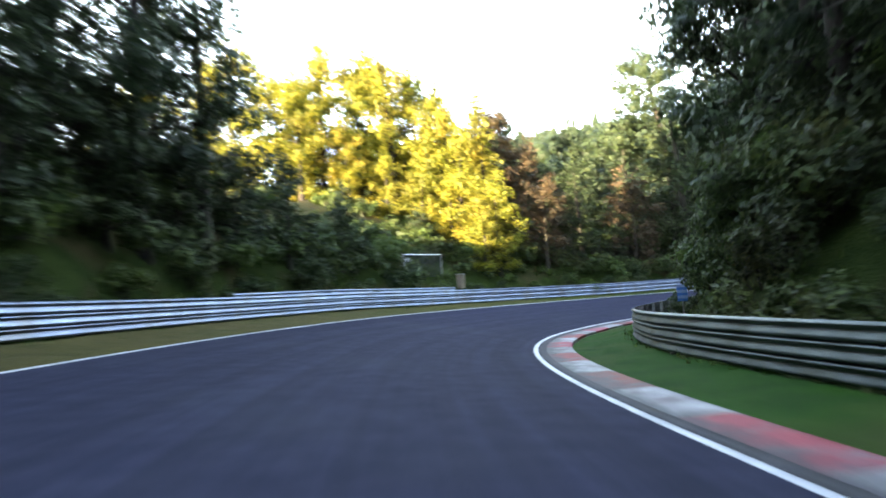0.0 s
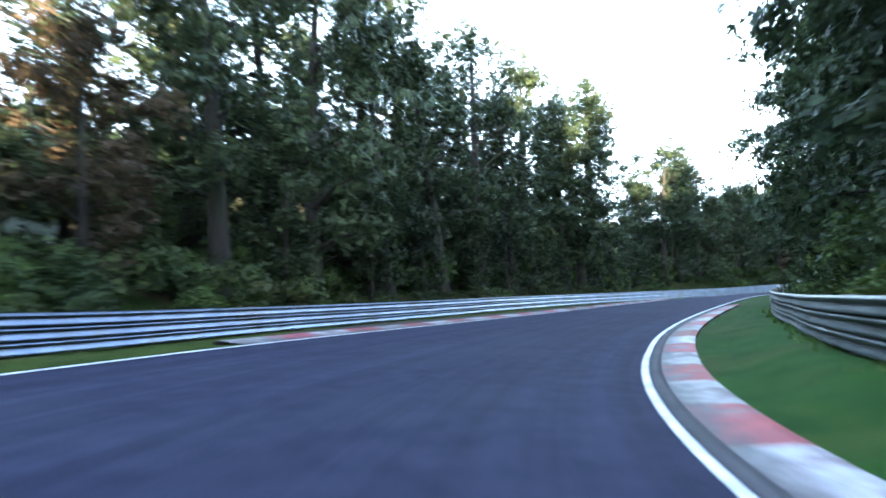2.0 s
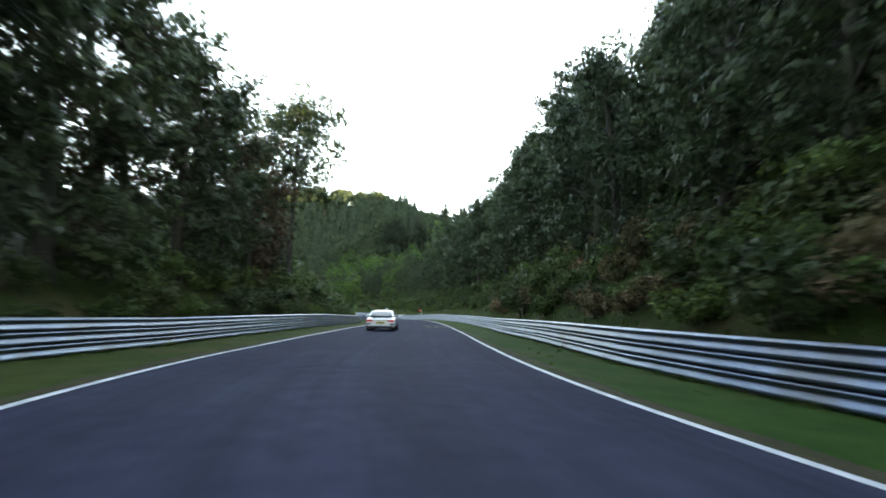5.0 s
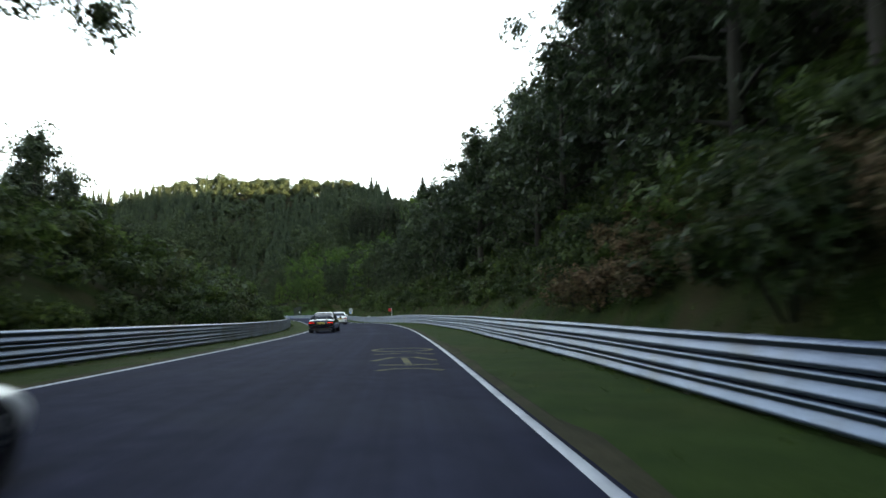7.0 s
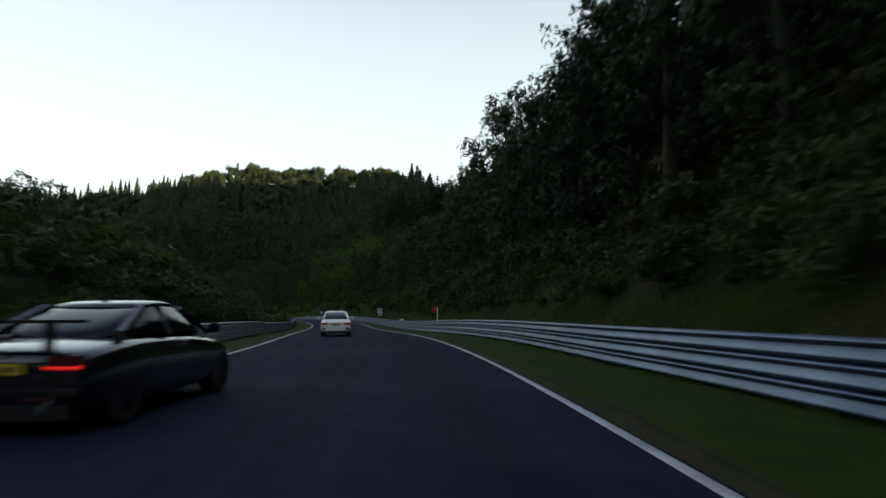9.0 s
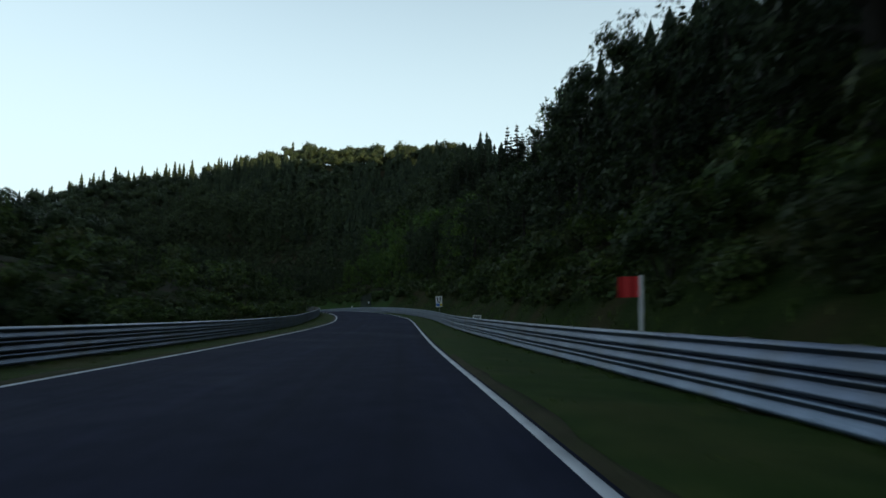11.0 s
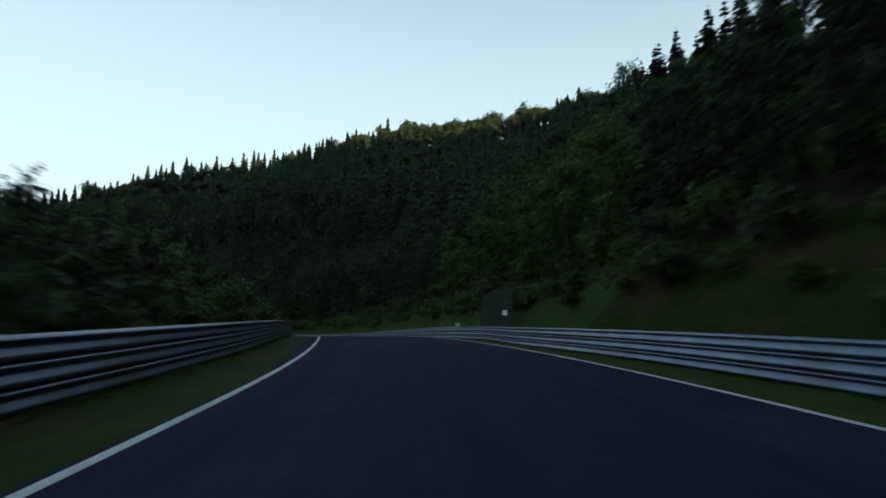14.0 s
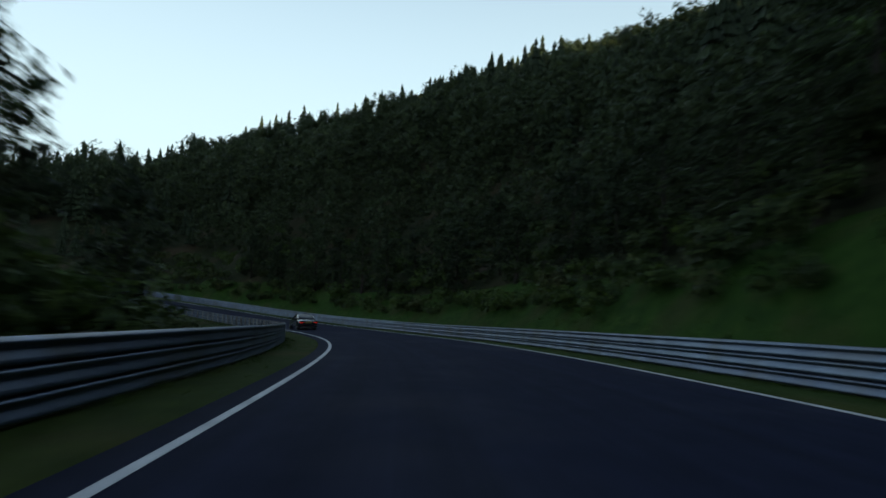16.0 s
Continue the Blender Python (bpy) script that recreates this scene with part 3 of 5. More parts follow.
def guard_rail(s0, s1, side, off=0.0, lift=0.0, label="three stacked galvanised steel crash barrier beams on posts", steel=None):
    mid = road((s0 + s1) / 2, rail_d((s0 + s1) / 2, side) + side * off)
    root = new("guard_rail")
    root.location = mid
    tagged(root, label, "guard rail", "crash barriers along the track")
    inv = Matrix.Translation(-Vector(mid))
    for h in (0.035, 0.335, 0.635):
        ob = part("beam", beam_mesh(s0 - 0.1, s1 + 0.1, side, h - (0.0 if off == 0 else -0.1), off, lift, steel=steel), parent=root)
        ob.matrix_basis = inv
    for s in np.arange(s0 + 1.0, s1, 2.0):
        p = road(s, rail_d(s, side) + side * (off + 0.015), rail_z(s, side) + (0.1 if off else 0) + lift * 0.7)
        a = on(s, heading)
        m = inv @ Matrix.Translation(Vector(p)) @ Matrix.Rotation(a + (0 if side > 0 else math.pi) - math.pi / 2, 4, "Z")
        ob = new("post", POST)
        ob.parent = root
        ob.matrix_basis = m


for side in (-1, 1):
    for s0 in np.arange(-20.0, 500.0, 20.0):
        if side > 0 and s0 < 80:
            guard_rail(s0, s0 + 20.0, side, label="dull weathered steel crash barrier beams on the inside of the bend", steel=DULL_STEEL)
        else:
            guard_rail(s0, s0 + 20.0, side)
guard_rail(23.0, 38.4, -1, 0.55, 0.06, "raised second run of steel barrier behind a gap for marshals")


# ---------------------------------------------------------------- kerbs
def kerb(s0, s1, side, piece=2.0, wide=0.85, gap=0.20, label=""):
    root = new("kerb")
    mid = Vector(road((s0 + s1) / 2, side * (half((s0 + s1) / 2) + 0.6)))
    root.location = mid
    tagged(root, label, "kerb", "track kerbs", "structure")
    n = int((s1 - s0) / piece)
    for i in range(n):
        a, b = s0 + i * piece + 0.006, s0 + (i + 1) * piece - 0.006
        v, f = [], []
        ss = np.linspace(a, b, 4)
        prof = ((0.0, -0.2), (0.0, 0.012), (wide * 0.35, 0.035), (wide * 0.8, 0.075), (wide, 0.06), (wide, -0.2))
        for s in ss:
            for o, h in prof:
                v.append(road(s, side * (half(s) + gap + o), h) - np.array(mid))
        k = len(prof)
        for j in range(len(ss) - 1):
            for q in range(k - 1):
                f.append((j * k + q, j * k + q + 1, (j + 1) * k + q + 1, (j + 1) * k + q))
        me = raw_mesh("kerb_block", v, f, KERB_RED if i % 2 else KERB_WHITE, False)
        corner = np.array(f).ravel()
        me.uv_layers.new(name="across").data.foreach_set("uv", np.stack([np.array([q[0] for q in prof])[corner % k] / wide, ss[corner // k]], -1).astype(np.float32).ravel())
        part("kerb_block", me, parent=root)


rubbed(KERB_RED)
rubbed(KERB_WHITE)
kerb(-3.15, 87.0, 1, piece=2.5, wide=0.76, gap=0.30, label="scuffed red and white concrete kerb on the inside of the bend")
kerb(56.75, 107.2, -1, piece=1.8, wide=0.95, gap=0.10, label="scuffed red and white kerb beside a worn asphalt strip")
gutter = ribbon("kerb_gutter", -3.15, 86.85, lambda s: [(half(s) + 0.09, -0.03), (half(s) + 0.10, 0.006), (half(s) + 0.20, 0.0), (half(s) + 0.297, 0.012), (half(s) + 0.297, -0.1)], CONCRETE)
tagged(gutter, "rubber-darkened concrete gutter in front of the kerb", "gutter", kind="structure")
strip = ribbon("run_off_strip", 60.0, 108.0, lambda s: [(-half(s) - 1.02, 0.03), (-half(s) - 1.08, 0.050), (-half(s) - 1.10 - 0.2 * smooth01((108 - s) / 8) * smooth01((s - 58) / 8), 0.055), (-half(s) - 1.12 - 1.05 * smooth01((108 - s) / 8) * smooth01((s - 58) / 8), 0.055),
                                                        (-half(s) - 1.17 - 1.05 * smooth01((108 - s) / 8) * smooth01((s - 58) / 8), -0.05)], WORN_STRIP)
tagged(strip, "brownish worn asphalt run-off strip behind the kerb", "asphalt strip", kind="structure")


# ---------------------------------------------------------------- trees
def cards(rng, centres, radii, n, size, squash=0.85, droop=0.0):
    """Leaf sprays: small folded kites spread over and inside round clumps."""
    centres, radii = np.asarray(centres, float), np.asarray(radii, float)
    w = radii ** 2
    pick = rng.choice(len(centres), n, p=w / w.sum())
    d = rng.normal(size=(n, 3))
    d /= np.linalg.norm(d, axis=1)[:, None]
    r = radii[pick] * (0.45 + 0.6 * rng.random(n) ** 0.6)
    p = centres[pick] + d * r[:, None] * np.array([1, 1, squash])
    nor = d + 0.7 * rng.normal(size=(n, 3)) + np.array([0, 0, 0.35])
    nor /= np.linalg.norm(nor, axis=1)[:, None]
    a = np.cross(nor, rng.normal(size=(n, 3)))
    a[:, 2] -= droop
    a /= np.linalg.norm(a, axis=1)[:, None]
    b = np.cross(nor, a)
    length = size * (0.6 + 0.8 * rng.random(n))[:, None]
    wide = length * 0.34
    lift = nor * wide * 0.35
    v = np.stack([p - a * length / 2, p + b * wide + lift + a * length * 0.05, p + a * length / 2, p - b * wide + lift], 1).reshape(-1, 3)
    f = np.arange(4 * n).reshape(n, 4)
    return v, f


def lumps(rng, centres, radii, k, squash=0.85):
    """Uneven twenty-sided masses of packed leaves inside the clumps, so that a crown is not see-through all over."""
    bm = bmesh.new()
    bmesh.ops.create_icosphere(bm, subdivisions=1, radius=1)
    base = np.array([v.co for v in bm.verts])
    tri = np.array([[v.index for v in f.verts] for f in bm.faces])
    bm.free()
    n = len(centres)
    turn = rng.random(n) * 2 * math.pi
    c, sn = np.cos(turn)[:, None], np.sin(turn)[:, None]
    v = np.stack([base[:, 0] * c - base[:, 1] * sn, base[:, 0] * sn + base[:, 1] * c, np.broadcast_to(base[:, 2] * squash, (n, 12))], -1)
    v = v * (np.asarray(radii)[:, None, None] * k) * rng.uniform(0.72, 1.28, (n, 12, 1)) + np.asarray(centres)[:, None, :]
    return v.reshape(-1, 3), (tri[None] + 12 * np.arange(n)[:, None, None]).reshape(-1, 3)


def joined(*groups):
    vs, fs, k = [], [], 0
    for v, f in groups:
        vs.append(v)
        fs.append(f + k)
        k += len(v)
    return np.concatenate(vs), np.concatenate(fs)


def halved(arrays):
    """The same sprays as single three-cornered leaves, for woods far off."""
    v, f = arrays
    q = v.reshape(-1, 4, 3)
    t = np.stack([q[:, 0], q[:, 1] + (q[:, 2] - q[:, 0]) * 0.15, (q[:, 2] + q[:, 3]) / 2 + (q[:, 2] - q[:, 0]) * 0.2], 1)
    return t.reshape(-1, 3), np.arange(len(q) * 3).reshape(-1, 3)


def limbs_mesh(name, pieces):
    v, f = [], []
    for pv, pf in pieces:
        k = len(v)
        v += pv
        f += [tuple(i + k for i in q) for q in pf]
    return raw_mesh(name, v, f, BARK, True)


def broadleaf(seed, height, spread, bare, leaves, size, mat, name="broadleaf_tree", top=1.0, stem=0.022, core=0.46):
    """A tree with a bent tapered trunk, limbs and a ragged crown of clumps."""
    rng = np.random.default_rng(seed)
    pieces, centres, radii = [], [], []
    bend_x, bend_y = rng.normal(0, 0.035 * height, 2)
    pts = [(bend_x * (q ** 2), bend_y * (q ** 2) * 0.7, q * height * 0.9 - 0.6 * (q == 0)) for q in np.linspace(0, 1, 8)]
    pieces.append(tube(pts, [height * stem * (1 - 0.85 * q) * (1.5 if q == 0 else 1) for q in np.linspace(0, 1, 8)], 8))
    count = int(11 + height * 0.5)
    for i in range(count):
        q = bare + (0.97 - bare) * (i + rng.random() * 0.8) / count
        base = Vector((bend_x * q * q, bend_y * q * q * 0.7, q * height * 0.9))
        a = i * 2.4 + rng.normal(0, 0.4)
        belly = math.sin(math.pi * min(1, (q - bare) / (1 - bare) * 0.85 + 0.18)) ** 0.7
        reach = spread * belly * (0.64 + 0.40 * rng.random()) * top
        tip = base + Vector((math.cos(a) * reach, math.sin(a) * reach, reach * (0.25 + 0.5 * q) - 0.3))
        mid = base.lerp(tip, 0.5) + Vector((0, 0, reach * 0.10))
        pieces.append(tube([base, mid, tip], [height * stem * 0.40 * (1.1 - q), height * stem * 0.22 * (1.1 - q), 0.012], 5))
        for k, back in ((0, 0.0), (1, 0.35), (2, 0.6)):
            c = tip.lerp(base, back) + Vector(rng.normal(0, 0.32, 3)) * reach * 0.4
            centres.append(tuple(c))
            radii.append(max(0.45, spread * (0.24 + 0.12 * rng.random()) * (1 if k == 0 else 0.8)))
    for k in range(3):
        centres.append((bend_x + rng.normal(0, spread * 0.2), bend_y * 0.7 + rng.normal(0, spread * 0.2), height * (0.88 + 0.05 * k)))
        radii.append(spread * 0.26)
    root = new(name)
    part("trunk", limbs_mesh("trunk", pieces), parent=root)
    v, f = halved(cards(rng, centres, radii, int(leaves * 1.38), size * 1.10))
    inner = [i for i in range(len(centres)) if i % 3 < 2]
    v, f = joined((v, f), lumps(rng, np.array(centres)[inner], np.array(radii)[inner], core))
    part("crown", raw_mesh("crown", v, f, mat, True), parent=root)
    return root


def spruce(seed, height, spread, whorls=15):
    """A spruce of drooping boughs in whorls, with gaps between them and a thin leader."""
    rng = np.random.default_rng(seed)
    root = new("spruce_tree")
    lean = rng.normal(0, 0.012 * height, 2)
    pieces = [tube([(0, 0, -0.6), (lean[0] * 0.3, lean[1] * 0.3, height * 0.5), (lean[0], lean[1], height)], [height * 0.016, height * 0.010, 0.015], 7)]
    v, f = [], []
    for i in range(whorls):
        q = (i + 0.9 * rng.random()) / whorls
        z0 = height * (0.14 + 0.84 * q)
        ax, ay = lean * (z0 / height) ** 2
        count = 5 if q < 0.7 else 4
        for j in range(count):
            if rng.random() < 0.06:
                continue
            a = i * 0.9 + j * 2 * math.pi / count + rng.normal(0, 0.22)
            r = spread * (1 - q) ** 0.85 * rng.uniform(0.62, 1.18) + 0.12
            droop = r * rng.uniform(0.18, 0.42)
            out, side = np.array([math.cos(a), math.sin(a), 0.0]), np.array([-math.sin(a), math.cos(a), 0.0])
            tip = np.array([ax, ay, z0]) + out * r + np.array([0, 0, -droop])
            if q < 0.75:
                pieces.append(tube([(ax, ay, z0), tuple(tip)], [0.04 * (1 - q) + 0.01, 0.008], 3))
            for k in range(5):
                g = 0.22 + 0.19 * k
                c = np.array([ax, ay, z0]) + out * r * g + np.array([0, 0, -droop * g ** 1.4])
                wide = (0.24 + 0.42 * r * (1 - g * 0.75)) * rng.uniform(0.8, 1.2)
                long = 0.24 + 0.16 * r
                for sgn in (-1, 1):
                    e = c + side * sgn * wide + out * long * 0.6 + np.array([0, 0, -wide * rng.uniform(0.25, 0.6)])
                    n0 = len(v)
                    v += [c - out * long * 0.5, c + out * long * 0.7, e]
                    f.append((n0, n0 + 1, n0 + 2))
                n0 = len(v)
                v += [c - out * long * 0.4, c + out * long * 0.5, c + out * long * 0.1 + np.array([0, 0, -0.32 - 0.16 * r])]
                f.append((n0, n0 + 1, n0 + 2))
    part("trunk", limbs_mesh("trunk", pieces), parent=root)
    part("crown", raw_mesh("crown", np.array(v), np.array(f), NEEDLE), parent=root)
    return root


kinds = {
    "oak": [broadleaf(11, 17, 4.6, 0.22, 1850, 0.60, LEAF), broadleaf(12, 15, 4.2, 0.15, 1750, 0.60, LEAF), broadleaf(13, 19, 4.4, 0.25, 1850, 0.60, LEAF)],
    "edge": [broadleaf(21, 14, 3.9, 0.05, 2150, 0.54, LEAF), broadleaf(22, 16, 4.0, 0.06, 2200, 0.54, LEAF), broadleaf(23, 13, 3.6, 0.04, 2050, 0.54, LEAF)],
    "light": [broadleaf(25, 15, 4.2, 0.04, 2200, 0.54, LEAF_LIGHT)],
    "thin": [broadleaf(31, 18, 3.7, 0.18, 1900, 0.46, LEAF, core=0.29), broadleaf(32, 16, 3.4, 0.20, 1800, 0.46, LEAF, core=0.29)],
    "warm": [broadleaf(41, 16, 4.2, 0.08, 3300, 0.50, LEAF_SUNLIT), broadleaf(42, 14, 4.0, 0.06, 3100, 0.50, LEAF_SUNLIT)],
    "rust": [broadleaf(51, 12, 3.4, 0.12, 2200, 0.44, LEAF_RUST)],
    "round": [broadleaf(61, 20.5, 4.7, 0.50, 5000, 0.52, LEAF, top=1.0, stem=0.018, core=0.35)],
    "young": [broadleaf(71, 8, 1.9, 0.25, 620, 0.36, LEAF, stem=0.012, core=0.4), broadleaf(72, 7, 1.7, 0.15, 640, 0.36, BUSH, stem=0.012, core=0.4)],
    "spruce": [spruce(81, 20, 3.0, 25), spruce(82, 17, 2.7, 22), spruce(84, 18.5, 2.5, 20)],
    "spruce_warm": [spruce(83, 18, 3.6, 26)],
}
# these conifers take the painted sunlit leaf colour too
for o in kinds["spruce_warm"]:
    for ch in o.children:
        if ch.name.startswith("crown"):
            ch.data.materials[0] = LEAF_SUNLIT
LABELS = {
    "oak": ("tall broadleaf tree with dense dark green crown on the slope", "tree", "woodland trees"),
    "edge": ("leafy green tree at the forest edge with low branches", "tree", "woodland trees"),
    "light": ("fresh lighter green leafy tree on the slope", "tree", "woodland trees"),
    "thin": ("tall slender tree with a thin crown against the sky", "tree", "woodland trees"),
    "warm": ("tree with sunlit yellow-green leaves beside the track", "tree", "woodland trees"),
    "rust": ("small tree with rusty brown autumn leaves", "tree", "woodland trees"),
    "round": ("high-stemmed tree with a round open crown", "tree", "woodland trees"),
    "young": ("slim young tree with sparse green leaves behind the barrier", "tree", "young trees by the barrier"),
    "spruce": ("dark green spruce tree in the woodland", "spruce", "spruces"),
    "spruce_warm": ("conifer with sunlit yellow colouring in the evening woodland", "conifer", "spruces"),
}
used = set()
tree_rng = random.Random(5)


def plant(kind, s, d, size=1.0, sink=0.15):
    """A tree of a kind s metres along the road and d to its right, standing on the land."""
    x, y, _ = road(s, d)
    if d < 0 and abs((x - 22) * 0.924 - (y - 56) * 0.383) < 3.4 and y > 47:
        size *= 0.66  # the clearing that shows the far hill
    plant_at(kind, x, y, size, sink)


def plant_at(kind, x, y, size=1.0, sink=0.15):
    rng = random.Random(int(x * 50) * 7919 + int(y * 50))
    src = rng.choice(kinds[kind])
    z = float(ground(x, y)[0]) - sink
    k = size * rng.uniform(0.88, 1.12)
    m = Matrix.Translation((x, y, z)) @ Matrix.Rotation(rng.uniform(0, 6.28), 4, "Z") @ Matrix.Rotation(rng.gauss(0, 0.03), 4, "X")
    if src.name in used:
        ob = copy_thing(src, m)
    else:
        used.add(src.name)
        ob = src
        ob.matrix_basis = m
        lab = LABELS[kind]
        tagged(ob, lab[0], lab[1], lab[2])
    ob.scale = (k * rng.uniform(0.9, 1.1), k * rng.uniform(0.9, 1.1), k)
    return ob


R_ = lambda a, b: tree_rng.uniform(a, b)


def clear(s, side):
    return abs(rail_d(s, side))


# slope side, first rows
tree_rng.seed(11)
s = -18.0
while s < 475:
    e = clear(s, 1)
    near = 4.2 if s < 60 else (3.9 if s < 84 else 3.0 if s < 108 else (5.2 if s < 215 else 6.0))
    tall = 1.12 if 55 < s < 116 else 0.84 if 116 <= s < 165 else (1.0 if s < 195 else (0.93 if s < 235 else (0.57 if s < 244 or 257 < s < 280 else 0.8 if s < 257 else (0.8 if 284 < s < 297 else 0.64 if s < 330 else 0.58))))
    light = 290 < s < 372 and R_(0, 1) < 0.7
    plant("light" if light else ("edge" if R_(0, 1) < 0.75 or s > 215 or 92 < s < 142 else "oak"), s, e + near + R_(0, 2.0), tall)
    if s > 400:
        s += R_(4.8, 6.6)
        continue
    plant("oak" if R_(0, 1) < 0.8 and s < 215 else "edge", s + 2.5, e + near + 4.5 + R_(0, 2.5), tall * (1.03 if s < 215 else 1.0))
    s += R_(4.8, 6.6)
plant("thin", 24.4, -clear(24.4, -1) - 3.3, 1.05)
for s, k in ((17, 0.62), (20, 0.50), (23, 0.44), (26, 0.52), (29, 0.44), (32.5, 0.34)):
    plant("edge", s, -clear(s, -1) - 3.2, k)
tree_rng.seed(12)
# level side: thin screen with sky behind it, then dense wood, then a single round tree
s = -19.0
while s < 24:
    plant("thin" if R_(0, 1) < 0.6 else "oak", s, -clear(s, -1) - 2.8 - R_(0, 1.2), 1.2)
    plant("edge", s + 2, -clear(s, -1) - 4.0 - R_(0, 1.5), 1.0)
    if s < 16:
        plant("oak", s + 1, -clear(s, -1) - 7.5 - R_(0, 2.5), 1.15)
    s += R_(4.4, 6.0)
# a stand of trees in sunlit yellow across the end of the clearing, facing the low sun
for s, d, kind, k in ((44.8, 3.4, "warm", 0.62), (44.9, 5.8, "warm", 0.70), (46.3, 6.9, "spruce_warm", 0.88), (47.3, 9.6, "spruce_warm", 0.90), (45.2, 8.4, "warm", 0.80), (46.6, 11.8, "warm", 0.96),
                      (44.4, 11.4, "warm", 0.86), (43.4, 14.4, "warm", 1.08), (45.5, 16.0, "warm", 1.15), (42.2, 17.4, "warm", 1.12), (44.0, 20.0, "warm", 1.2), (41.0, 20.6, "warm", 1.15), (39.4, 24.0, "warm", 1.25),
                      (41.5, 25.5, "warm", 1.3), (37.5, 27.4, "warm", 1.3), (38.0, 16.5, "warm", 0.80), (36.0, 21.5, "warm", 1.15), (33.0, 25.0, "warm", 1.2),
                      (43.6, 3.4, "warm", 0.40), (44.6, 5.4, "warm", 0.44), (43.8, 7.6, "warm", 0.50), (42.8, 9.8, "warm", 0.52), (41.6, 12.2, "warm", 0.54), (40.2, 14.6, "warm", 0.52),
                      (38.6, 18.6, "warm", 0.56), (46.4, 14.0, "spruce_warm", 0.95), (45.0, 18.5, "spruce_warm", 0.85), (41.0, 7.6, "edge", 0.24), (38.0, 11.0, "edge", 0.26),
                      (49.5, 7.8, "rust", 1.05), (49.3, 3.8, "rust", 1.1), (51, 12, "thin", 1.0), (50.8, 5.6, "edge", 0.6), (52.6, 5.0, "edge", 0.52), (54.6, 6.5, "edge", 0.55), (56.5, 5.0, "edge", 0.6),
                      (49.6, 11.0, "rust", 1.15), (52.5, 9.0, "edge", 0.66)):
    plant(kind, s, -clear(s, -1) - d, k * 0.9)
tree_rng.seed(13)
s = 53.0
while s < 107:
    k = 0.98 if s < 62 else 1.32
    plant("rust" if 53 < s < 58 else ("thin" if R_(0, 1) < 0.8 else "edge"), s, -clear(s, -1) - 3.4 - R_(0, 1.5), 0.85 if 53 < s < 58 else k)
    if s < 101:
        plant("oak" if s < 66 else "thin", s + 2, -clear(s, -1) - 7.0 - R_(0, 2.5), k * 1.04)
        if R_(0, 1) < 0.6:
            plant("spruce" if R_(0, 1) < 0.2 and s > 66 else "oak", s + 1, -clear(s, -1) - 13 - R_(0, 4), 1.1)
    if 60 < s < 100:
        plant("edge", s + 1.5, -clear(s, -1) - 5.2 - R_(0, 1.5), R_(0.55, 0.8))
        plant("edge", s + 3.6, -clear(s, -1) - 10.0 - R_(0, 3.0), R_(0.7, 0.9))
    if s > 58:
        plant("edge", s + 3, -clear(s, -1) - 2.6 - R_(0, 1.0), R_(0.42, 0.66))
    s += R_(4.6, 6.2)
for s, d, kind, k in ((102.5, 4.4, "edge", 1.25), (103.4, 3.0, "oak", 1.22), (105.6, 3.2, "oak", 1.08), (371, 4.0, "young", 0.9), (374, 4.6, "young", 0.8), (109, 3.6, "edge", 0.36), (112, 5.0, "edge", 0.34), (115, 4.0, "edge", 0.42), (117, 5.0, "edge", 0.66), (120, 5.0, "edge", 0.98), (122.5, 4.2, "oak", 1.02), (124, 7.5, "edge", 1.02), (126, 4.6, "edge", 1.12),
                      (129, 6.5, "oak", 0.98), (131, 4.6, "edge", 1.02), (134, 7.0, "rust", 1.2), (136, 4.8, "edge", 0.95), (139, 7.5, "oak", 0.90), (141.5, 4.8, "edge", 0.95), (145, 6.5, "rust", 1.15), (148, 4.6, "edge", 0.92),
                      (151, 7.0, "oak", 0.82), (154, 5, "rust", 1.12), (158, 6, "edge", 0.88), (162, 8, "edge", 0.72), (166, 5.0, "round", 1.0), (160, 9, "edge", 0.5), (176, 7.0, "edge", 0.34), (181, 9, "edge", 0.30), (186, 12, "edge", 0.42),
                      (191, 10, "edge", 0.36), (193, 17, "edge", 0.66), (197, 19, "edge", 0.74), (201, 21, "edge", 0.64), (188, 20, "edge", 0.6), (207, 24, "edge", 0.55), (180, 22, "edge", 0.6), (196, 14, "edge", 0.45), (202, 12, "edge", 0.32)):
    plant(kind, s, -clear(s, -1) - d, k)
tree_rng.seed(14)
s = 206.0
while s < 430:
    low = 378 < s < 452
    if (s > 300 or R_(0, 1) < 0.35) and not low:
        plant("young", s, -clear(s, -1) - 2.6 - R_(0, 3.0), R_(0.25, 0.38) if s < 366 else R_(0.4, 0.8))
    if not low:
        plant("edge" if R_(0, 1) < 0.5 else "young", s + 1.5, -clear(s, -1) - 7.5 - R_(0, 4), R_(0.20, 0.28))
    s += R_(3.6, 5.4)

for s, d, kind, k in ((298.5, 4.2, "young", 0.52), (347, 5.5, "young", 0.46), (350, 3.4, "young", 0.40), (357.5, 3.2, "young", 0.52), (360.5, 4.4, "young", 0.44), (364, 2.8, "edge", 0.22),
                      (367.5, 3.8, "young", 0.60), (370, 6.0, "edge", 0.30), (377, 3.0, "young", 0.46), (379, 4.6, "young", 0.42), (377, 6.5, "edge", 0.28)):
    plant(kind, s, -clear(s, -1) - d, k)

# spruces along the near crest
tree_rng.seed(15)
for i in range(46):
    q = (i + R_(-0.3, 0.3)) / 45
    plant_at("spruce", 368 - 114 * q, -19 - 3 * q + (-3.2, 3.0, 0.0)[i % 3] + R_(-1.5, 1.5), R_(0.72, 0.95))

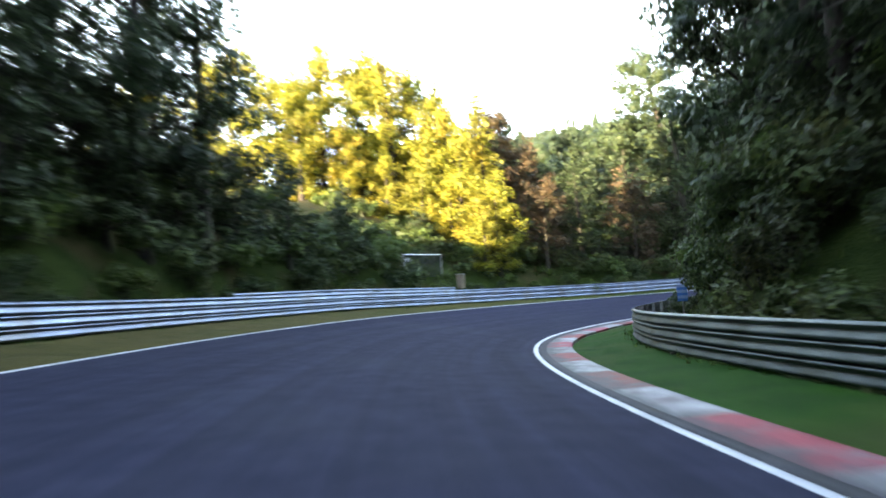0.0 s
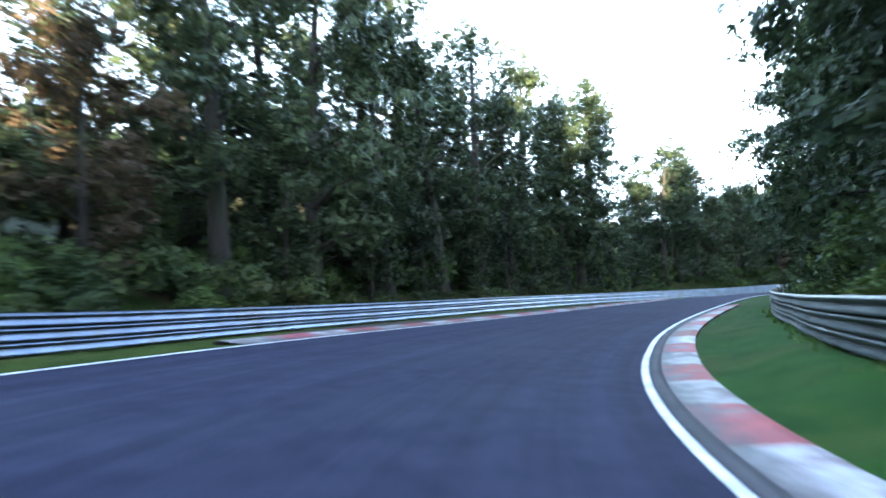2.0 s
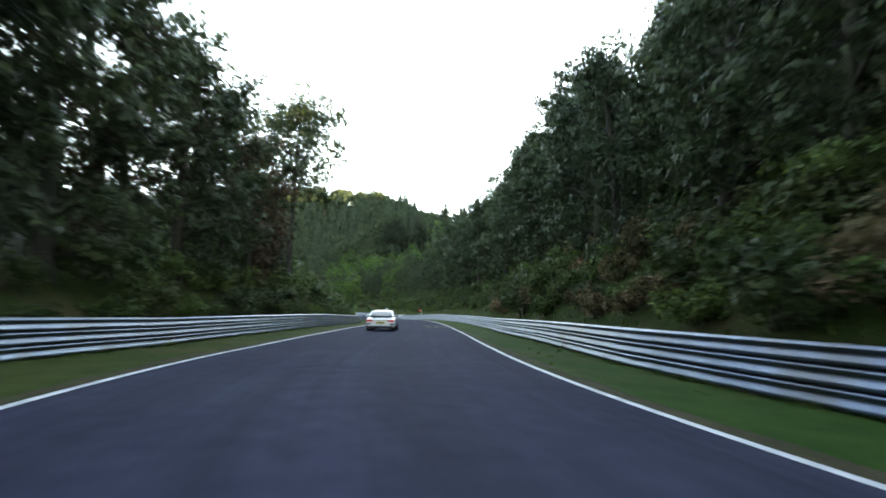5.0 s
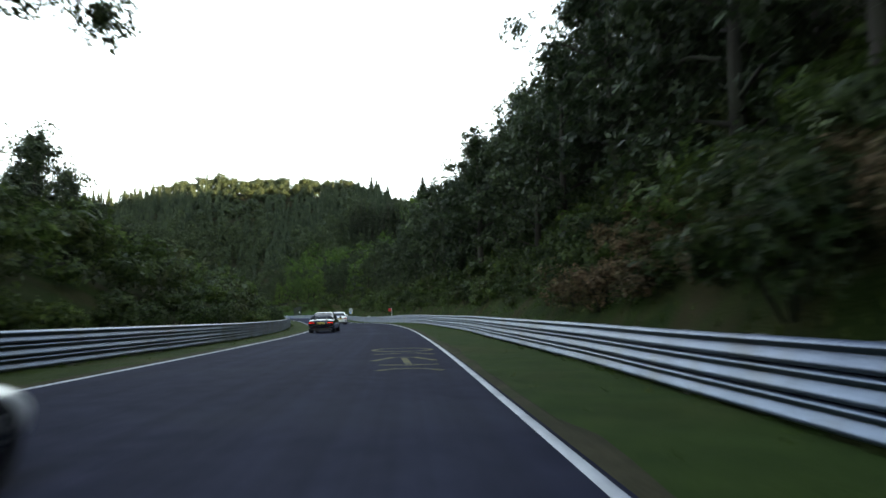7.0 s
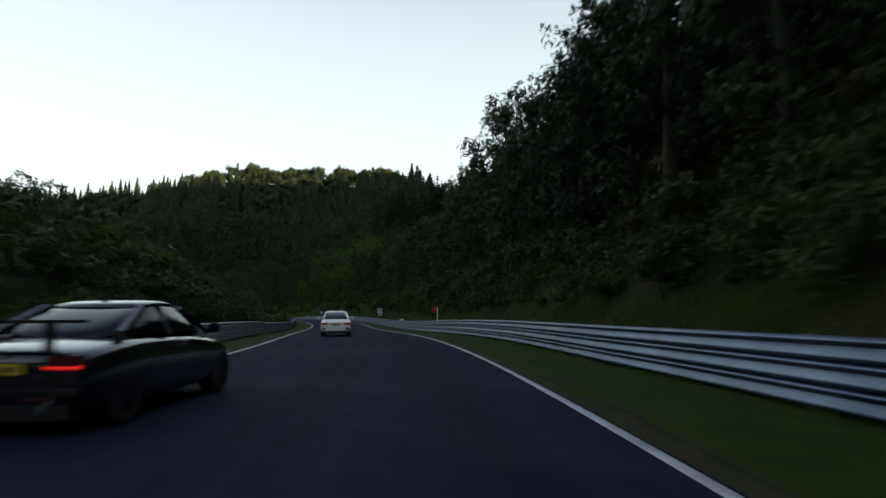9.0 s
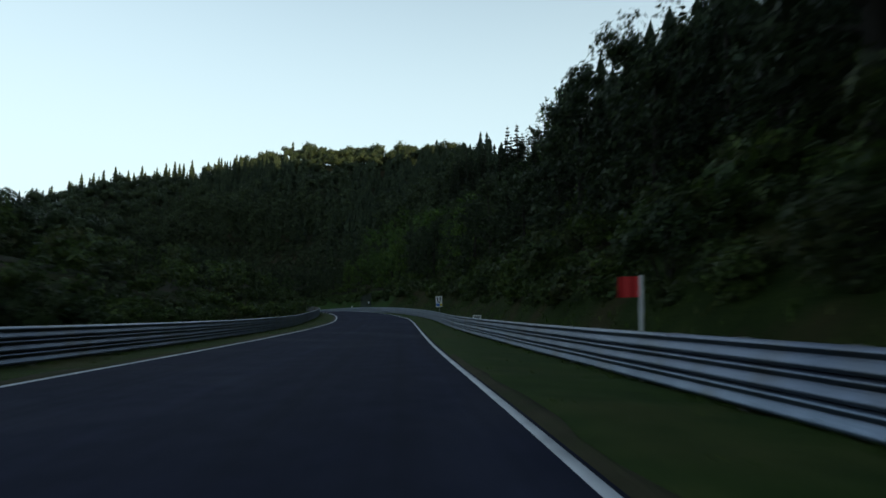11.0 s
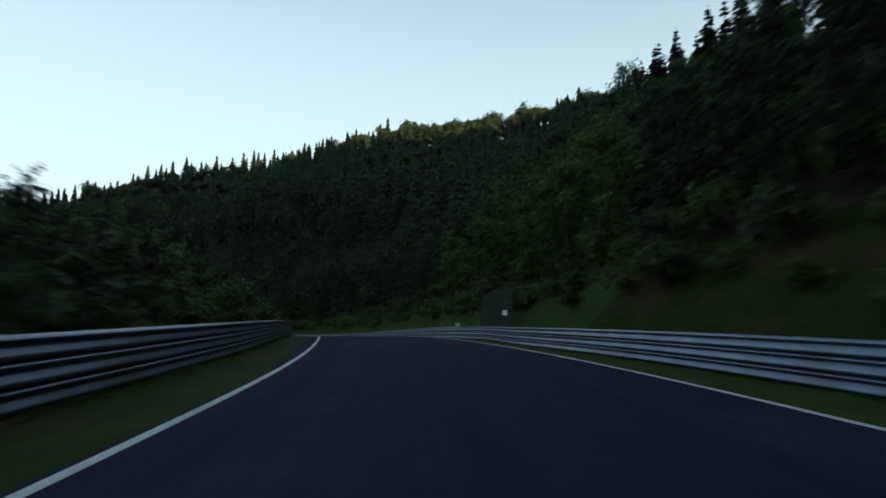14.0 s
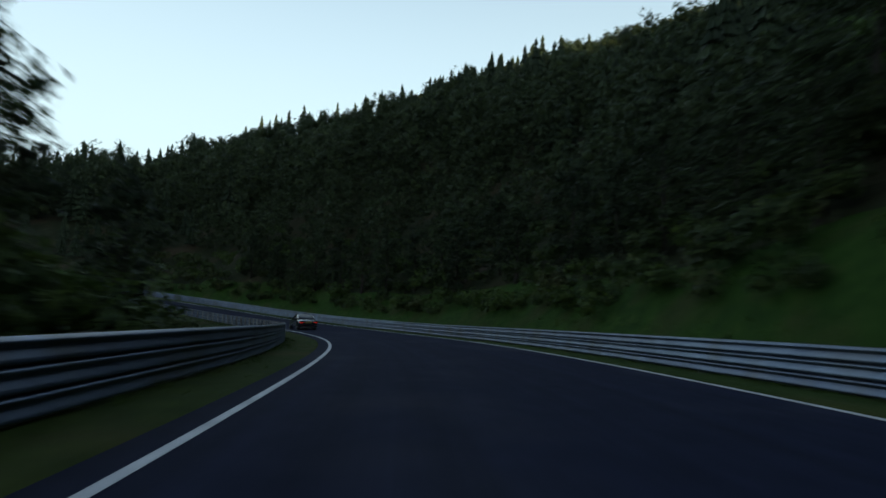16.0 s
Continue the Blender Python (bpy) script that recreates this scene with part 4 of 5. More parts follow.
# bushes behind the barriers
def bush_arrays(seed, wide, high, n, size):
    rng = np.random.default_rng(seed)
    c, r = [], []
    for i in range(9):
        a = rng.random() * 6.28
        q = rng.random() ** 0.6 * wide * 0.42
        z = high * (0.25 + 0.5 * rng.random())
        c.append((math.cos(a) * q, math.sin(a) * q, z))
        r.append(high * (0.24 + 0.12 * rng.random()))
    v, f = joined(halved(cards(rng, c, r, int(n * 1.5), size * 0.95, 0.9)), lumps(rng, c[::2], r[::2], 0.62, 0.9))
    v[:, 2] = np.maximum(v[:, 2], -0.1)
    return v, f, c


def make_bush(seed, wide, high, n, size, mat, light):
    v, f, c = bush_arrays(seed, wide, high, n, size)
    root = new("bush")
    part("foliage", raw_mesh("foliage", v, f, mat, True), parent=root)
    part("stem", limbs_mesh("stem", [tube([(q[0] * 0.15, q[1] * 0.15, -0.15), (q[0] * 0.5, q[1] * 0.5, q[2] * 0.6), q], [0.03, 0.02, 0.008], 4) for q in c]), parent=root)
    tagged(root, "dry brown brush on the slope behind the barrier" if light == 2 else "low bright green bush behind the steel barrier" if light else "dense dark green bush behind the steel barrier", "bush", "roadside bushes")
    return root


bushes = [make_bush(91, 3.0, 2.0, 720, 0.30, BUSH, 0), make_bush(92, 2.6, 1.7, 640, 0.30, BUSH, 0), make_bush(93, 3.4, 2.4, 820, 0.30, BUSH, 0)]
bright = [make_bush(94, 3.0, 1.8, 720, 0.30, BUSH_BRIGHT, 1), make_bush(95, 2.4, 1.5, 600, 0.30, BUSH_BRIGHT, 1)]
dry = [make_bush(96, 3.0, 1.8, 720, 0.30, BUSH_DRY, 2), make_bush(97, 2.6, 1.5, 640, 0.30, BUSH_DRY, 2)]
placed = set()
rear = []  # undergrowth: metres along the road, to its right, size


def bush(s, d, k=1.0, light=False):
    if s > 240:
        rear.append((s, d, k))
        return
    x, y, _ = road(s, d)
    src = tree_rng.choice(dry if light == 2 else bright if light else bushes)
    m = Matrix.Translation((x, y, float(ground(x, y)[0]) - 0.10)) @ Matrix.Rotation(R_(0, 6.28), 4, "Z")
    if src.name in placed:
        ob = copy_thing(src, m)
    else:
        placed.add(src.name)
        ob = src
        ob.matrix_basis = m
    ob.scale = (k * R_(0.85, 1.2), k * R_(0.85, 1.2), k * R_(0.8, 1.2))


tree_rng.seed(16)
s = -16.0
while s < 460:
    low = 0.28 if 379 < s < 452 else (0.72 if s > 225 else 1.0)
    bush(s, -clear(s, -1) - 1.9 - R_(0, 0.5), (0.3 if low < 0.3 else 1) * R_(0.55, 0.9) if s < 60 else (0.3 if low < 0.3 else 1) * R_(0.6, 1.0), R_(0, 1) < 0.25)
    rear.append((s + 1, -clear(s, -1) - 3.8 - R_(0, 1.0), low * R_(0.9, 1.4)))
    if s > 150:
        rear.append((s + 2, -clear(s, -1) - 6.5 - R_(0, 3.0), max(low, 0.55) * R_(1.4, 2.1)))
        rear.append((s + 2, -clear(s, -1) - 12 - R_(0, 6.0), max(low, 0.65) * R_(1.6, 2.5)))
        rear.append((s + 1, -clear(s, -1) - 19 - R_(0, 7.0), max(low, 0.65) * R_(1.8, 2.8)))
    s += R_(2.6, 3.6)
s = -15.0
while s < 62:
    bush(s, -clear(s, -1) - 1.15 - R_(0, 0.4), R_(0.55, 0.8) * (0.75 if 36 < s < 50 else 1), R_(0, 1) < 0.12)
    if s < 37:
        rear.append((s + 0.4, -clear(s, -1) - 3.6 - R_(0, 0.9), R_(0.9, 1.3)))
        rear.append((s + 1.2, -clear(s, -1) - 5.0 - R_(0, 1.5), R_(1.0, 1.5)))
    rear.append((s + 0.8, -clear(s, -1) - 2.6 - R_(0, 0.8), R_(0.9, 1.3) * (0.6 if 36 < s < 50 else 1)))
    if 36 <= s < 52:
        for q in range(5):
            rear.append((s + R_(-1, 1), -clear(s, -1) - 4.2 - 2.0 * q - R_(0, 1.2), R_(0.7, 1.15)))
    s += R_(1.5, 2.1)
s = 2.0
while s < 505:
    if s < 70 or s > 112:
        bush(s, clear(s, 1) + (2.2 if s < 150 else 2.8) + R_(0, 1.4), R_(0.6, 1.1), R_(0, 1) < 0.35)
    for q in range(3 if s < 240 else 6):
        rear.append((s + R_(0, 3), clear(s, 1) + (4.5 if s < 240 else 3.2) + q * 2.6 + R_(0, 2.0), R_(0.9, 1.6)))
    s += R_(3.2, 5.0)
tree_rng.seed(18)
for s, d in ((14.5, 2.6), (17, 2.5), (19, 2.9), (20.6, 2.4), (22.4, 2.8), (24, 2.6), (16, 4.2), (19, 4.6), (22, 4.4), (25, 4.2), (28, 2.8), (30, 3.2), (33, 2.8)):
    bush(s, clear(s, 1) + d, R_(0.75, 1.1))


tree_rng.seed(22)
s = 346.0
while s < 379:
    rear.append((s + R_(-0.6, 0.6), -clear(s, -1) - 2.3 - R_(0, 0.7), R_(0.9, 1.25)))
    rear.append((s + R_(-0.6, 0.6), -clear(s, -1) - 3.9 - R_(0, 1.2), R_(1.0, 1.4)))
    s += R_(1.9, 2.6)
tree_rng.seed(21)
s = 84.0
while s < 116:
    for q in range(4):
        rear.append((s + R_(-1, 1), clear(s, 1) + 2.3 + 1.7 * q + R_(0, 1.0), R_(0.5, 0.9) + 0.1 * q))
    s += R_(1.5, 2.1)
tree_rng.seed(17)
s = -12.0
while s < 126:
    for q in range(0 if 34 < s < 53 else 1 if s < 34 else 3):
        rear.append((s + R_(-1, 1), -clear(s, -1) - 5.0 - 3.2 * q - R_(0, 2.5), R_(1.3, 2.1)))
    s += R_(2.4, 3.4)
s = 150.0
while s < 262:
    for q in range(5):
        rear.append((s + R_(-1, 1), clear(s, 1) + 2.6 + 1.6 * q + R_(0, 1.0), R_(0.45, 0.85) + 0.12 * q))
    s += R_(1.8, 2.6)
tree_rng.seed(18)
s = 8.0
while s < 80:
    if not 15 < s < 27:
        bush(s, clear(s, 1) + 1.3 + R_(0, 0.7), R_(0.55, 0.9), R_(0, 1) < 0.4)
    bush(s + 1.2, clear(s, 1) + 3.0 + R_(0, 1.2), R_(0.9, 1.3), R_(0, 1) < 0.25)
    s += R_(2.0, 2.8)
s = 112.0
while s < 176:
    for q in range(3):
        bush(s + R_(-1, 1), clear(s, 1) + 2.4 + 1.7 * q + R_(0, 1.0), R_(0.7, 1.2), 2 if R_(0, 1) < 0.6 else R_(0, 1) < 0.5)
    s += R_(2.8, 4.0)


# ---------------------------------------------------------------- woods on the slopes
def scatter(protos, xs, ys, zs, sizes, rng, mat, name, label, smooth=True):
    vs, fs, k = [], [], 0
    pick = rng.integers(0, len(protos), len(xs))
    turn = rng.random(len(xs)) * 2 * math.pi
    for i in range(len(xs)):
        v, f = protos[pick[i]]
        c, sn = math.cos(turn[i]), math.sin(turn[i])
        q = v * sizes[i]
        q = np.stack([q[:, 0] * c - q[:, 1] * sn + xs[i], q[:, 0] * sn + q[:, 1] * c + ys[i], q[:, 2] + zs[i]], -1)
        vs.append(q)
        fs.append(f + k)
        k += len(v)
    ob = part(name, raw_mesh(name, np.concatenate(vs), np.concatenate(fs), mat, smooth))
    tagged(ob, label, "woodland", kind="stuff")


def clumps(seed, height, spread, low, n, size):
    rng = np.random.default_rng(seed)
    c, r = [], []
    for i in range(14):
        q = low + (0.92 - low) * i / 13
        a = i * 2.4
        reach = spread * math.sin(math.pi * (0.2 + 0.75 * (q - low) / (1 - low))) * 0.62
        c.append((math.cos(a) * reach, math.sin(a) * reach, q * height))
        r.append(spread * (0.34 + 0.12 * rng.random()))
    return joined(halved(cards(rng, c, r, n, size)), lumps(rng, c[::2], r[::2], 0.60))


def far_crown(seed, height, spread, n, size):
    """A whole crown far off: a few overlapping masses with ragged sprays on them."""
    rng = np.random.default_rng(seed)
    c, r = [(0, 0, height * 0.66)], [spread * 0.78]
    for i in range(5):
        a = i * 1.256 + rng.random()
        c.append((math.cos(a) * spread * 0.52, math.sin(a) * spread * 0.52, height * rng.uniform(0.42, 0.80)))
        r.append(spread * rng.uniform(0.36, 0.56))
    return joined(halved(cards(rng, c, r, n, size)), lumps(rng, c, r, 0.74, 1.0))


def far_spruce(seed, height, spread):
    """A pointed spruce of drooping ragged skirts, for stands far off."""
    rng = np.random.default_rng(seed)
    v, f = [], []
    tiers = 8
    for i in range(tiers):
        q = i / (tiers - 1)
        z, r = height * (0.16 + 0.72 * q), spread * (1.02 - 0.80 * q) * rng.uniform(0.85, 1.12)
        k, m = len(v), 14
        v.append((rng.normal(0, 0.08), rng.normal(0, 0.08), z + height * 0.13))
        a0 = rng.random() * 6.28
        for j in range(m):
            a, out = a0 + 2 * math.pi * j / m, r * (rng.uniform(0.8, 1.2) if j % 2 else rng.uniform(0.36, 0.6))
            v.append((math.cos(a) * out, math.sin(a) * out, z - out * 0.28 + rng.normal(0, 0.12)))
        f += [(k, k + 1 + j, k + 1 + (j + 1) % m) for j in range(m)]
    return np.array(v), np.array(f)


def concealed(x, y, z):
    """True where the land stands between a tree and every stretch of the road."""
    cell = 6.0
    hx, hy = np.arange(-140, 660, cell), np.arange(-200, 360, cell)
    mx, my = np.meshgrid(hx, hy)
    high = ground(mx, my).reshape(mx.shape)
    out = np.ones(len(x), bool)
    for s in (0, 25, 50, 80, 110, 150, 190, 230, 270, 310, 350):
        ex, ey, ez = road(s, 0, 1.2)
        block = np.zeros(len(x), bool)
        for q in np.linspace(0.08, 0.94, 26):
            px, py, pz = ex + (x - ex) * q, ey + (y - ey) * q, ez + (z + 15 - ez) * q
            i = np.clip(((px - hx[0]) / cell).astype(int), 0, len(hx) - 1)
            j = np.clip(((py - hy[0]) / cell).astype(int), 0, len(hy) - 1)
            block |= high[j, i] + 3.0 > pz
        out &= block
    return out


def woods():
    rng = np.random.default_rng(7)
    step = 5.2
    gx, gy = np.meshgrid(np.arange(-130, 640, step), np.arange(-185, 345, step))
    x = gx.ravel() + rng.uniform(-2, 2, gx.size)
    y = gy.ravel() + rng.uniform(-2, 2, gx.size)
    s, d = nearest(x, y)
    e = np.where(d > 0, rail_d(s, 1), -rail_d(s, -1))
    beyond = np.abs(d) - e
    far, top = crest_near(x, y)
    z = ground(x, y)
    # keep what lies on this side of the crest or just over it
    keep = np.where(d > 0, beyond > np.where(s < 125, 13.5, np.where(s < 215, 15.0, np.where(s < 395, 13.5, 9.0))), beyond > np.where(s < 130, 20.0, np.where(s < 205, 16, 22.0)))
    # west and south of the start, unseen trees are added to block low sun
    keep &= ~((x < 20) & (y < 46) & ~((y < 0.75 * x + 35) & (x < -9)) & ~(y < -30))
    keep &= ~((d < 0) & (s < 60) & (x < 12) & (y < 75) & (beyond > 28))
    keep &= rng.random(len(x)) < np.where(y < -75, 0.12, np.where(x < -60, 0.35, np.where(beyond > 120, 0.75, 1.0)))
    hidden = concealed(x, y, z)
    keep &= ~hidden | (rng.random(len(x)) < 0.12)
    keep &= ~((x > 250) & (x < 370) & (y < -14) & (y > -27))
    on_crest = (beyond / (beyond + far + 1e-6) > 0.93)
    patch = np.sin(x * 0.031 + 1.0) * np.cos(y * 0.043 + 0.4) + 0.35 * rng.normal(size=len(x))
    conifer = keep & ~((d < 0) & (beyond < 90)) & ((patch > np.where(beyond > 60, 0.2, 0.45)) | (on_crest & (x > 240) & (rng.random(len(x)) < 0.9))) & ~(on_crest & (x > 430) & (y < 75))
    leafy = keep & ~conifer
    size = rng.uniform(0.75, 1.15, len(x))
    close = leafy & (d > 0) & (beyond < np.where(s > 320, 75, 42)) & (s > -10)
    dist = leafy & ~close
    fresh = (s > 290) & (s < 392) & (beyond < 27 + 6 * np.sin(s * 0.2)) & (rng.random(len(x)) < 0.85)
    lowland = dist & (d < 0) & (beyond < 70)
    size[lowland] *= 0.6
    size[on_crest & ~conifer] *= 0.95
    size[conifer] *= 1.08
    size[(d > 0) & (s > 292) & (beyond < 32)] *= 0.62
    mid_protos = [clumps(201, 15, 4.2, 0.15, 360, 1.15), clumps(202, 17, 4.4, 0.2, 370, 1.15), clumps(203, 13, 4.0, 0.12, 350, 1.15)]
    far_protos = [far_crown(211, 13, 4.6, 86, 1.5), far_crown(212, 15, 4.9, 90, 1.5), far_crown(213, 12, 4.4, 84, 1.5)]
    con_protos = [far_spruce(221, 13, 2.7), far_spruce(222, 14.5, 2.9), far_spruce(223, 12, 2.5), far_spruce(224, 13.5, 2.6)]
    dist &= (rng.random(len(x)) < np.where(beyond > 45, 0.66, 1.0)) | on_crest
    for sel, protos, mat, name, label in ((close & ~fresh, mid_protos, LEAF, "woodland", "dense dark green broadleaf wood on the steep slope"),
                                          (close & fresh, mid_protos, LEAF_LIGHT, "fresh_woodland", "lighter green broadleaf thicket low on the slope"),
                                          (dist, far_protos, LEAF, "far_woodland", "distant mixed green woodland covering the hills"),
                                          (conifer, con_protos, NEEDLE, "conifer_woodland", "dark spruce stands with pointed tops on the hills")):
        scatter(protos, x[sel], y[sel], z[sel] - 0.4, size[sel], rng, mat, name, label, name != "conifer_woodland")
    p = np.array([road(a, b) for a, b, _ in rear])
    b_protos = [bush_arrays(121, 3.0, 2.0, 125, 0.52)[:2], bush_arrays(122, 2.8, 1.8, 115, 0.52)[:2]]
    light = rng.random(len(p)) < np.array([0.85 if 340 < a < 381 and b < 0 else 0.35 for a, b, _ in rear])
    for sel, mat, name in ((~light, BUSH, "undergrowth"), (light, BUSH_BRIGHT, "bright_undergrowth")):
        scatter(b_protos, p[sel, 0], p[sel, 1], ground(p[sel, 0], p[sel, 1]) - 0.15, np.array([q[2] for q in rear])[sel], rng, mat, name, "thick green undergrowth on the banks beside the track")


woods()
for group_ in kinds.values():
    for o in group_:
        if o.name not in used:
            for c in list(o.children):
                bpy.data.objects.remove(c)
            bpy.data.objects.remove(o)


# ---------------------------------------------------------------- paints for things
WHITE_PAINT = plain("white_car_paint", (0.78, 0.78, 0.76), 0.28, 0, 0.5, 0.8)
BLACK_PAINT = plain("black_car_paint", (0.008, 0.008, 0.012), 0.22, 0, 0.5, 1.0)
DARK_GLASS = plain("dark_glass", (0.008, 0.010, 0.014), 0.05, 0, 0.3)
TYRE = plain("tyre_rubber", (0.018, 0.018, 0.018), 0.85)
ALLOY = plain("dark_alloy", (0.10, 0.10, 0.11), 0.35, 0.9)
BLACK_TRIM = plain("black_trim", (0.012, 0.012, 0.012), 0.5)
TAIL = plain("tail_lamp", (0.50, 0.03, 0.03), 0.2, glow=0.03)
TAIL_BRIGHT = plain("lit_tail_lamp", (0.9, 0.03, 0.02), 0.2, glow=0.45)
TAIL_DARK = plain("dark_red_lens", (0.10, 0.008, 0.010), 0.15, coat=0.5)
PLATE = plain("yellow_plate", (0.62, 0.47, 0.05), 0.4)
INK = plain("black_ink", (0.02, 0.02, 0.02), 0.6)
CHROME = plain("chrome", (0.6, 0.6, 0.6), 0.15, 1.0)
BOARD_WHITE = material("board_white", (0.68, 0.69, 0.70), (0.80, 0.80, 0.80), 2, 30, 0.5, bump=0, dirt=(0.45, 0.45, 0.42), dirt_scale=4, dirt_amount=0.4)
SIGN_BLUE = plain("sign_blue", (0.03, 0.16, 0.50), 0.4)
FRAME_BLUE = plain("dark_blue_ink", (0.006, 0.010, 0.03), 0.6)
PALE_BLUE = plain("pale_blue", (0.22, 0.32, 0.55), 0.4)
SIGN_YELLOW = plain("sign_yellow", (0.70, 0.52, 0.04), 0.4)
FLAG_RED = plain("flag_red", (0.62, 0.03, 0.03), 0.8)
MESH_WIRE = plain("mesh_wire", (0.018, 0.024, 0.023), 0.8)
WOOD = material("weathered_wood", (0.10, 0.075, 0.055), (0.20, 0.16, 0.12), 3, 30, 0.9, bump=0.4, depth=0.006, stretch=(1, 1, 0.2))
YELLOW_PAINT = material("faded_yellow_paint", (0.10, 0.085, 0.028), (0.19, 0.16, 0.05), 3, 30, 0.8, bump=0.1, depth=0.003,
                        dirt=(0.055, 0.055, 0.055), dirt_scale=2.5, dirt_amount=0.9)


# ---------------------------------------------------------------- cars
def loft(sections, mat, name, parent, closed_ends=True, label=""):
    """A skin over mirrored half sections. Each section: y, then points (x, z) from the bottom middle to the top middle."""
    bm = bmesh.new()
    rings = []
    for y, pts in sections:
        ring = [bm.verts.new((x, y, z)) for x, z in pts] + [bm.verts.new((-x, y, z)) for x, z in pts[::-1] if x > 1e-4]
        rings.append(ring)
    k = len(rings[0])
    for a, b in zip(rings, rings[1:]):
        for i in range(k):
            bm.faces.new((a[i], a[(i + 1) % k], b[(i + 1) % k], b[i]))
    if closed_ends:
        bm.faces.new(rings[0])
        bm.faces.new(rings[-1][::-1])
    bmesh.ops.recalc_face_normals(bm, faces=bm.faces)
    ob = part(name, bm, mat, parent, label)
    for p in ob.data.polygons:
        p.use_smooth = True
    ob.modifiers.new("round", "SUBSURF").levels = 1
    ob.modifiers["round"].render_levels = 2
    return ob


def wheel(parent, x, y, r, wide):
    side = 1 if x > 0 else -1
    bm = bmesh.new()
    prof = ((r * 0.62, -wide / 2), (r * 0.93, -wide / 2), (r, -wide * 0.36), (r, wide * 0.36), (r * 0.93, wide / 2), (r * 0.62, wide / 2))
    n = 24
    vs = [[bm.verts.new((px, q * math.cos(2 * math.pi * i / n), q * math.sin(2 * math.pi * i / n))) for q, px in prof] for i in range(n)]
    for i in range(n):
        for j in range(len(prof) - 1):
            bm.faces.new((vs[i][j], vs[(i + 1) % n][j], vs[(i + 1) % n][j + 1], vs[i][j + 1]))
    w = part("wheel", bm, TYRE, parent, at=Matrix.Translation((x, y, r)))
    bm = bmesh.new()
    bmesh.ops.create_cone(bm, cap_ends=False, segments=24, radius1=r * 0.64, radius2=r * 0.64, depth=wide * 0.9, matrix=Matrix.Rotation(math.pi / 2, 4, "Y"))
    for i in range(10):
        m = Matrix.Rotation(i * math.pi / 5, 4, "X") @ Matrix.Translation((side * wide * 0.36, 0, r * 0.34))
        bmesh.ops.create_cube(bm, size=1, matrix=m @ Matrix.Diagonal((0.025, 0.04, r * 0.62, 1)))
    bmesh.ops.create_cone(bm, cap_ends=True, segments=12, radius1=r * 0.14, radius2=r * 0.12, depth=0.05, matrix=Matrix.Translation((side * wide * 0.38, 0, 0)) @ Matrix.Rotation(math.pi / 2, 4, "Y"))
    part("rim", bm, ALLOY, w)


def slab(parent, name, mat, x0, x1, y0, y1, z0, z1, bevel=0.01, label="", turn=None):
    bm = box(bmesh.new(), x0, x1, y0, y1, z0, z1, bevel)
    ob = part(name, bm, mat, parent, label)
    if turn is not None:
        ob.matrix_basis = turn
    return ob


